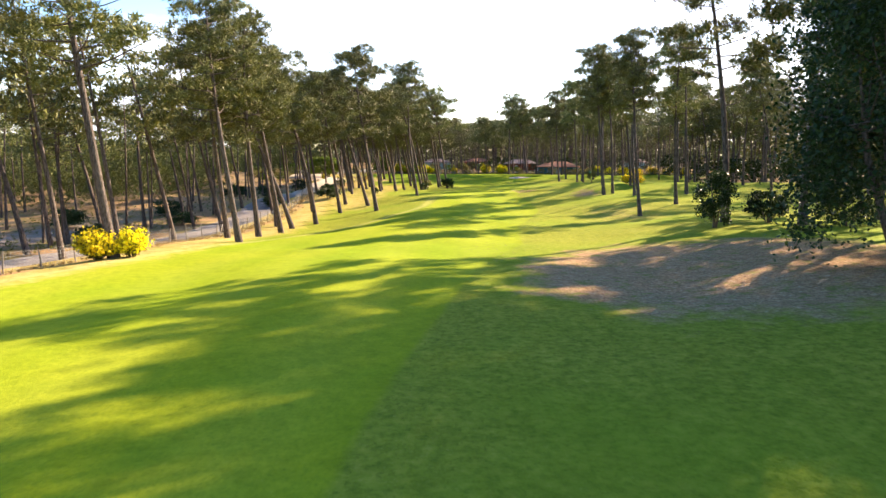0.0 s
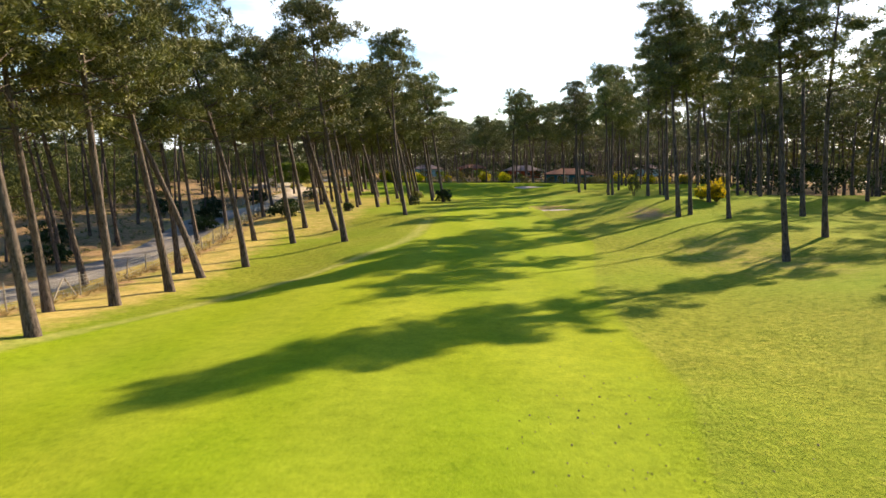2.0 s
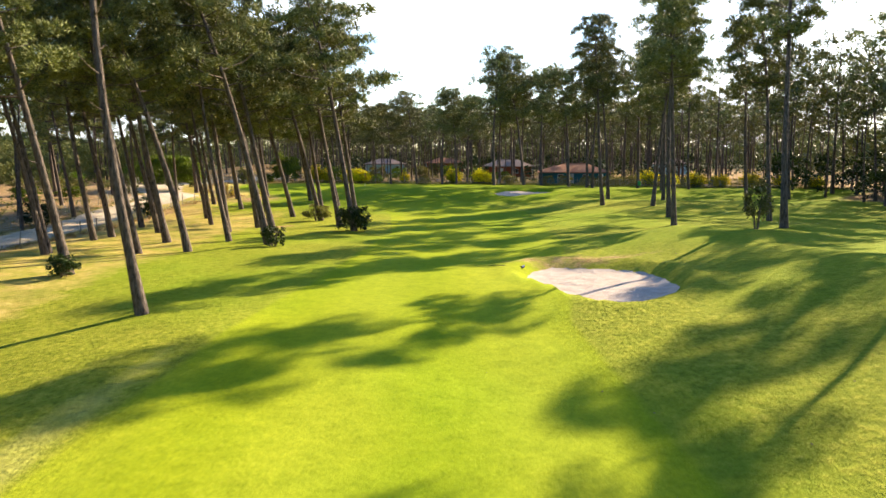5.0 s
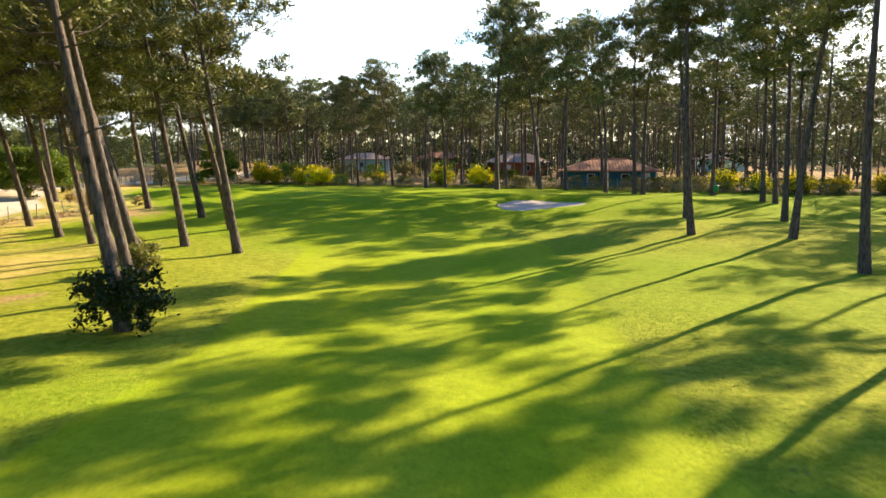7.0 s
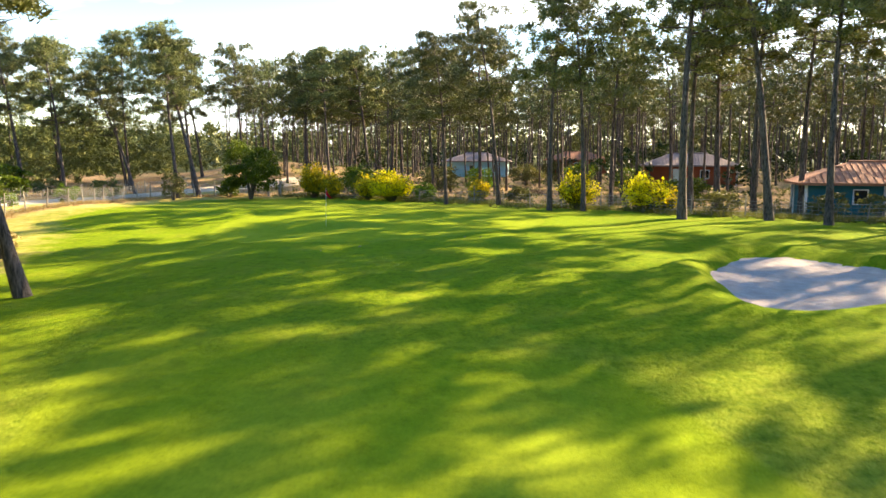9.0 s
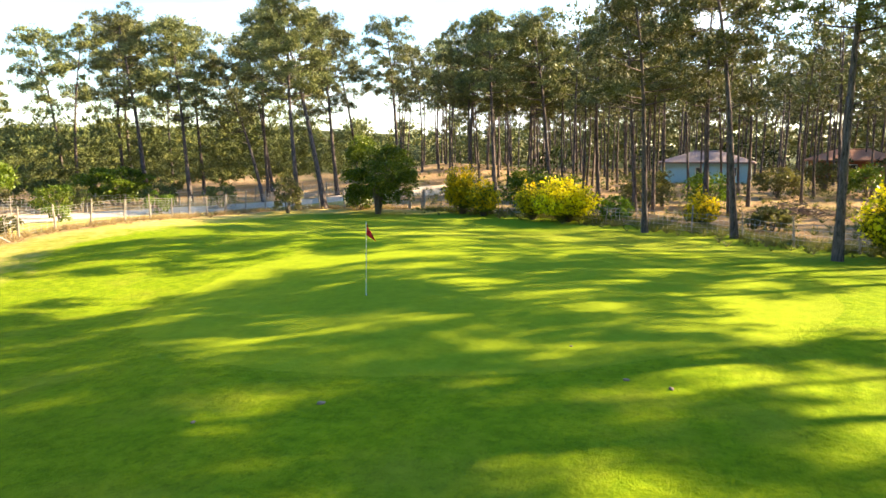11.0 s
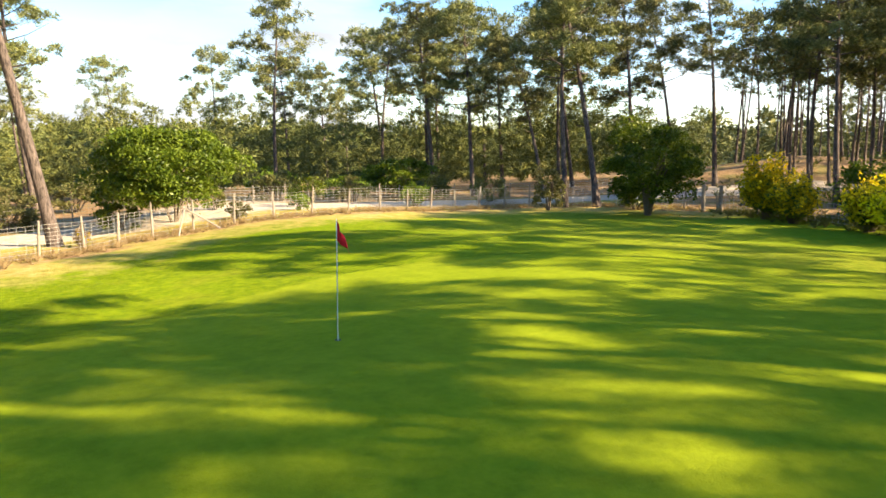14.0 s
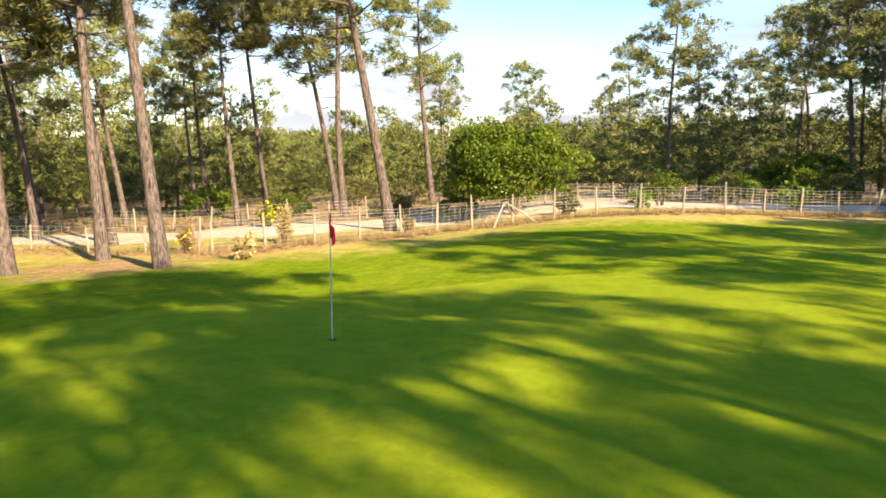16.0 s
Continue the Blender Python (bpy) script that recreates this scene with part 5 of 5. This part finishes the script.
chalet(7.0, 232.0, 2, 10.0, 6.0, 2.5, 1.3, REDWOOD, TILE, "red-brown wooden chalet deep under the pines", [("window", 0.0, 0.9, 1.0, 1.1)])


# ---------------------------------------------------------------- small things
def rake(x, y, turn):
    top = empty("bunker_rake", Matrix.Translation((x, y, hz(x, y) + 0.03)) @ Matrix.Rotation(radians(turn), 4, "Z"), "bunker rake with blue head lying on the bunker's lip", "rake")
    v, f = tube([(0, 0, 0.03), (-0.9, 0.02, 0.05), (-1.75, 0, 0.04)], [0.016, 0.016, 0.016], 7)
    part("shaft", make_mesh("shaft", v, f, [STEM], True), top)
    teeth = [box(-0.03, 0.03, -0.3, 0.3, 0.0, 0.06)] + [box(0.0, 0.07, -0.28 + 0.06 * k, -0.265 + 0.06 * k, 0.0, 0.02) for k in range(10)]
    part("head", make_mesh("head", *join(teeth), [RAKE]), top, "blue plastic rake head")


rake(9.3, 70.4, -15)


def litter_bin(x, y):
    top = empty("litter_bin", Matrix.Translation((x, y, hz(x, y))), "small green plastic litter bin on a post", "litter bin")
    v, f = tube([(0, 0, -0.1), (0, 0, 0.5)], [0.04, 0.04], 8)
    part("post", make_mesh("post", v, f, [STEM], True), top)
    v, f = tube([(0, 0, 0.38), (0, 0, 0.40), (0, 0, 0.95), (0, 0, 1.0)], [0.19, 0.21, 0.25, 0.26], 18)
    part("bucket", make_mesh("bucket", v, f, [GREENBOX], True), top)


litter_bin(34.3, 138.6)


def brush_pile():
    rng = np.random.default_rng(91)
    pieces = []
    for _ in range(260):
        c = rng.normal(size=3) * [2.4, 1.1, 0]
        h = max(0.05, 1.1 * math.exp(-(c[0] / 2.6) ** 2 - (c[1] / 1.3) ** 2)) * rng.uniform(0.2, 1.0)
        d = rng.normal(size=3) * [1, 0.7, 0.22]
        d /= np.linalg.norm(d)
        L = rng.uniform(0.5, 1.6)
        c[2] = h + 0.05
        a, b = c - d * L / 2, c + d * L / 2
        a[2], b[2] = max(a[2], 0.0), max(b[2], 0.0)
        pieces.append(tube([a, b], [0.028, 0.012], 4, False))
    x, y = 3.0, 181.0
    ob = new("brush_pile", make_mesh("brush_pile", *join(pieces), [DEADWOOD]))
    ob.matrix_basis = Matrix.Translation((x, y, hz(x, y)))
    tagged(ob, "heap of bleached dead pine branches on the ground", "brush pile", kind="stuff")


brush_pile()


# ---------------------------------------------------------------- grasses and undergrowth (uncountable)
def grass_stuff(name, seed, spots, per, blade, width, mat, label, lift=0.0, spread=0.7):
    rng = np.random.default_rng(seed)
    p = np.array([(x, y) for x, y in spots])
    z = height(p[:, 0], p[:, 1]) + lift
    v, f = tufts(rng, np.column_stack([p, z]), np.tile([0.0, 0, 1.0], (len(p), 1)), per, blade, width, spread)
    zz = height(v[:, 0], v[:, 1]) - 0.01
    v[:, 2] = np.maximum(v[:, 2], zz)
    ob = new(name, make_mesh(name, v, f, [mat]))
    return tagged(ob, label, "grass", kind="stuff")


def near_fence(seed, line, n, wide, off=0.0):
    r = random.Random(seed)
    base = walk_line(line, 0.5)
    out = []
    for _ in range(n):
        x, y = base[r.randrange(len(base))]
        out.append((x + r.gauss(off, wide), y + r.gauss(off, wide)))
    return out


grass_stuff("dry_fence_grass", 1, near_fence(1, FENCE_LINE, 1100, 0.7) + near_fence(8, FENCE_GREEN, 1000, 0.55), 16, 0.42, 0.022, STRAW, "tall dry grass tufts along the wire fence")
grass_stuff("fence_weeds", 2, near_fence(2, FENCE_BACK, 1900, 1.1, 0.7), 16, 0.55, 0.03, SCRUB, "dry weeds and bracken along the back fence")
grass_stuff("green_fence_weeds", 3, near_fence(3, FENCE_BACK, 900, 0.9, 0.2), 14, 0.4, 0.03, BROOM_STEM, "green weeds along the back fence")
r_und = random.Random(5)
grass_stuff("wood_undergrowth", 4, [(x, y) for x, y in [(r_und.uniform(-34, 70), r_und.uniform(150, 262)) for _ in range(6500)] if y > back_y(x) - 6], 14, 0.55, 0.05, SCRUB, "dry bracken and heath under the pines")
grass_stuff("track_undergrowth", 5, [(r_und.uniform(-75, -33), r_und.uniform(-30, 130)) for _ in range(2600)], 12, 0.5, 0.05, SCRUB, "low heath and dry grass on the sandy strip")
shrub("pampas_tuft", -20.6, 136.8, 0.55, 1.1, STRAW, 1200, 0.16, "dry straw-coloured shrub by the fence", "bush", seed=95, lobes=12, stems=5)

shrub("holly_bush", -6.6, 103.9, 1.5, 1.9, SCRUB, 2600, 0.15, "thin olive-green bush at the foot of a leaning pine", "bush", seed=37, lobes=26, stems=9)
for j, (x, y, r, h) in enumerate([(-34.0, 149.7, 0.7, 1.1), (-39.6, 155.7, 1.6, 2.3), (-39.7, 138.8, 1.7, 1.7), (-34.8, 143.8, 1.3, 1.8), (-41, 150, 0.9, 1.5), (-35.9, 153.8, 0.8, 1.2), (-44, 161, 1.5, 2.2), (-38, 163, 1.2, 2.0), (-46, 146, 1.7, 2.0)]):
    shrub("fence_shrub", x, y, r, h, LEAF if j % 2 else SCRUB, int(1100 * r) + 300, 0.15, "small loose green shrub by the wire fence", "bush", "small shrubs round the fence", seed=120 + j, lobes=20)
for j, (x, y, h) in enumerate([(-23.1, 133.3, 1.5), (-25.0, 136.8, 1.9), (-29.4, 141.6, 0.9)]):
    broom(x, y, 0.42, h, 70 + j, "young brooms along the fence", 0.05, "young half-dry broom with a few yellow flowers", STRAW)


def clod(x, y, size, seed):
    """A torn lump of turf and needles lying on the grass."""
    rng = np.random.default_rng(seed)
    bm = bmesh.new()
    bmesh.ops.create_icosphere(bm, subdivisions=2, radius=size)
    for v in bm.verts:
        k = 1 + 0.35 * noise.noise(v.co * 14 / (size * 10) + Vector((seed, 0, 0)))
        v.co = Vector((v.co.x * k * 1.3, v.co.y * k * 0.8, v.co.z * k * 0.5))
    me = bpy.data.meshes.new("turf_clod")
    bm.to_mesh(me)
    bm.free()
    me.materials.append(DEADWOOD)
    ob = new("turf_clod", me)
    ob.matrix_basis = Matrix.Translation((x, y, hz(x, y) + size * 0.28)) @ Matrix.Rotation(rng.uniform(0, 6.28), 4, "Z")
    tagged(ob, "small brown clod of torn turf on grass", "clod", "clods before the green")


for j, (x, y, size) in enumerate([(-1.6, 136.35, 0.06), (2.7, 139.5, 0.05), (3.5, 139.35, 0.05), (-2.85, 134.75, 0.04), (1.1, 141.2, 0.03)]):
    clod(x, y, size, 200 + j)


for j, (x, y, r, h) in enumerate([(-47, 156, 2.0, 2.4), (-50, 163, 2.2, 2.2), (-44, 168, 1.8, 2.2), (-47, 139, 2.0, 2.2), (-44, 131, 1.8, 1.9), (-55, 150, 2.4, 2.6), (-53, 143, 2.2, 2.4), (-58, 159, 2.4, 2.8), (-39, 170, 1.5, 2.2), (-52, 134, 2.2, 2.4), (-46, 124, 2.0, 2.2), (-60, 168, 2.4, 2.6)]):
    shrub("wild_shrub", x, y, r, h, (SCRUB, LEAF, NEEDLE_YOUNG)[j % 3], int(1200 * r), 0.2, "low green shrub before the young pines", "bush", "shrubs beyond the sandy track", seed=150 + j, lobes=26)


def debris(name, seed, cx, cy, sx, sy, n, mat, label):
    """Many small torn lumps and fallen cones scattered on the grass."""
    r = np.random.default_rng(seed)
    base = np.array([(1, 0, 0), (-1, 0, 0), (0, 1, 0), (0, -1, 0), (0, 0, 0.7), (0, 0, -0.5)], float)
    tri = np.array([(0, 2, 4), (2, 1, 4), (1, 3, 4), (3, 0, 4), (2, 0, 5), (1, 2, 5), (3, 1, 5), (0, 3, 5)])
    pieces = []
    for _ in range(n):
        x, y = cx + r.normal() * sx, cy + r.normal() * sy
        a, k = r.uniform(0, 6.28), r.uniform(0.014, 0.036)
        turn = np.array([(math.cos(a), -math.sin(a), 0), (math.sin(a), math.cos(a), 0), (0, 0, 1)])
        v = (base * r.uniform(0.6, 1.3, (6, 3)) * k) @ turn.T + np.array([x, y, hz(x, y) + 0.3 * k])
        pieces.append((v, tri))
    ob = new(name, make_mesh(name, *join(pieces), [mat]))
    tagged(ob, label, "turf debris", kind="stuff")


debris("turf_debris", 301, 3.0, -5.0, 1.3, 3.5, 120, DEADWOOD, "small brown clods and fallen cones on the rough grass")
debris("turf_debris", 302, 11.5, 33.0, 3.2, 7.0, 130, DEADWOOD, "small brown clods and fallen cones beside the fairway")
debris("turf_debris", 303, 18.0, 84.0, 4.0, 7.0, 100, DEADWOOD, "small brown clods and fallen cones on the sunny rough")
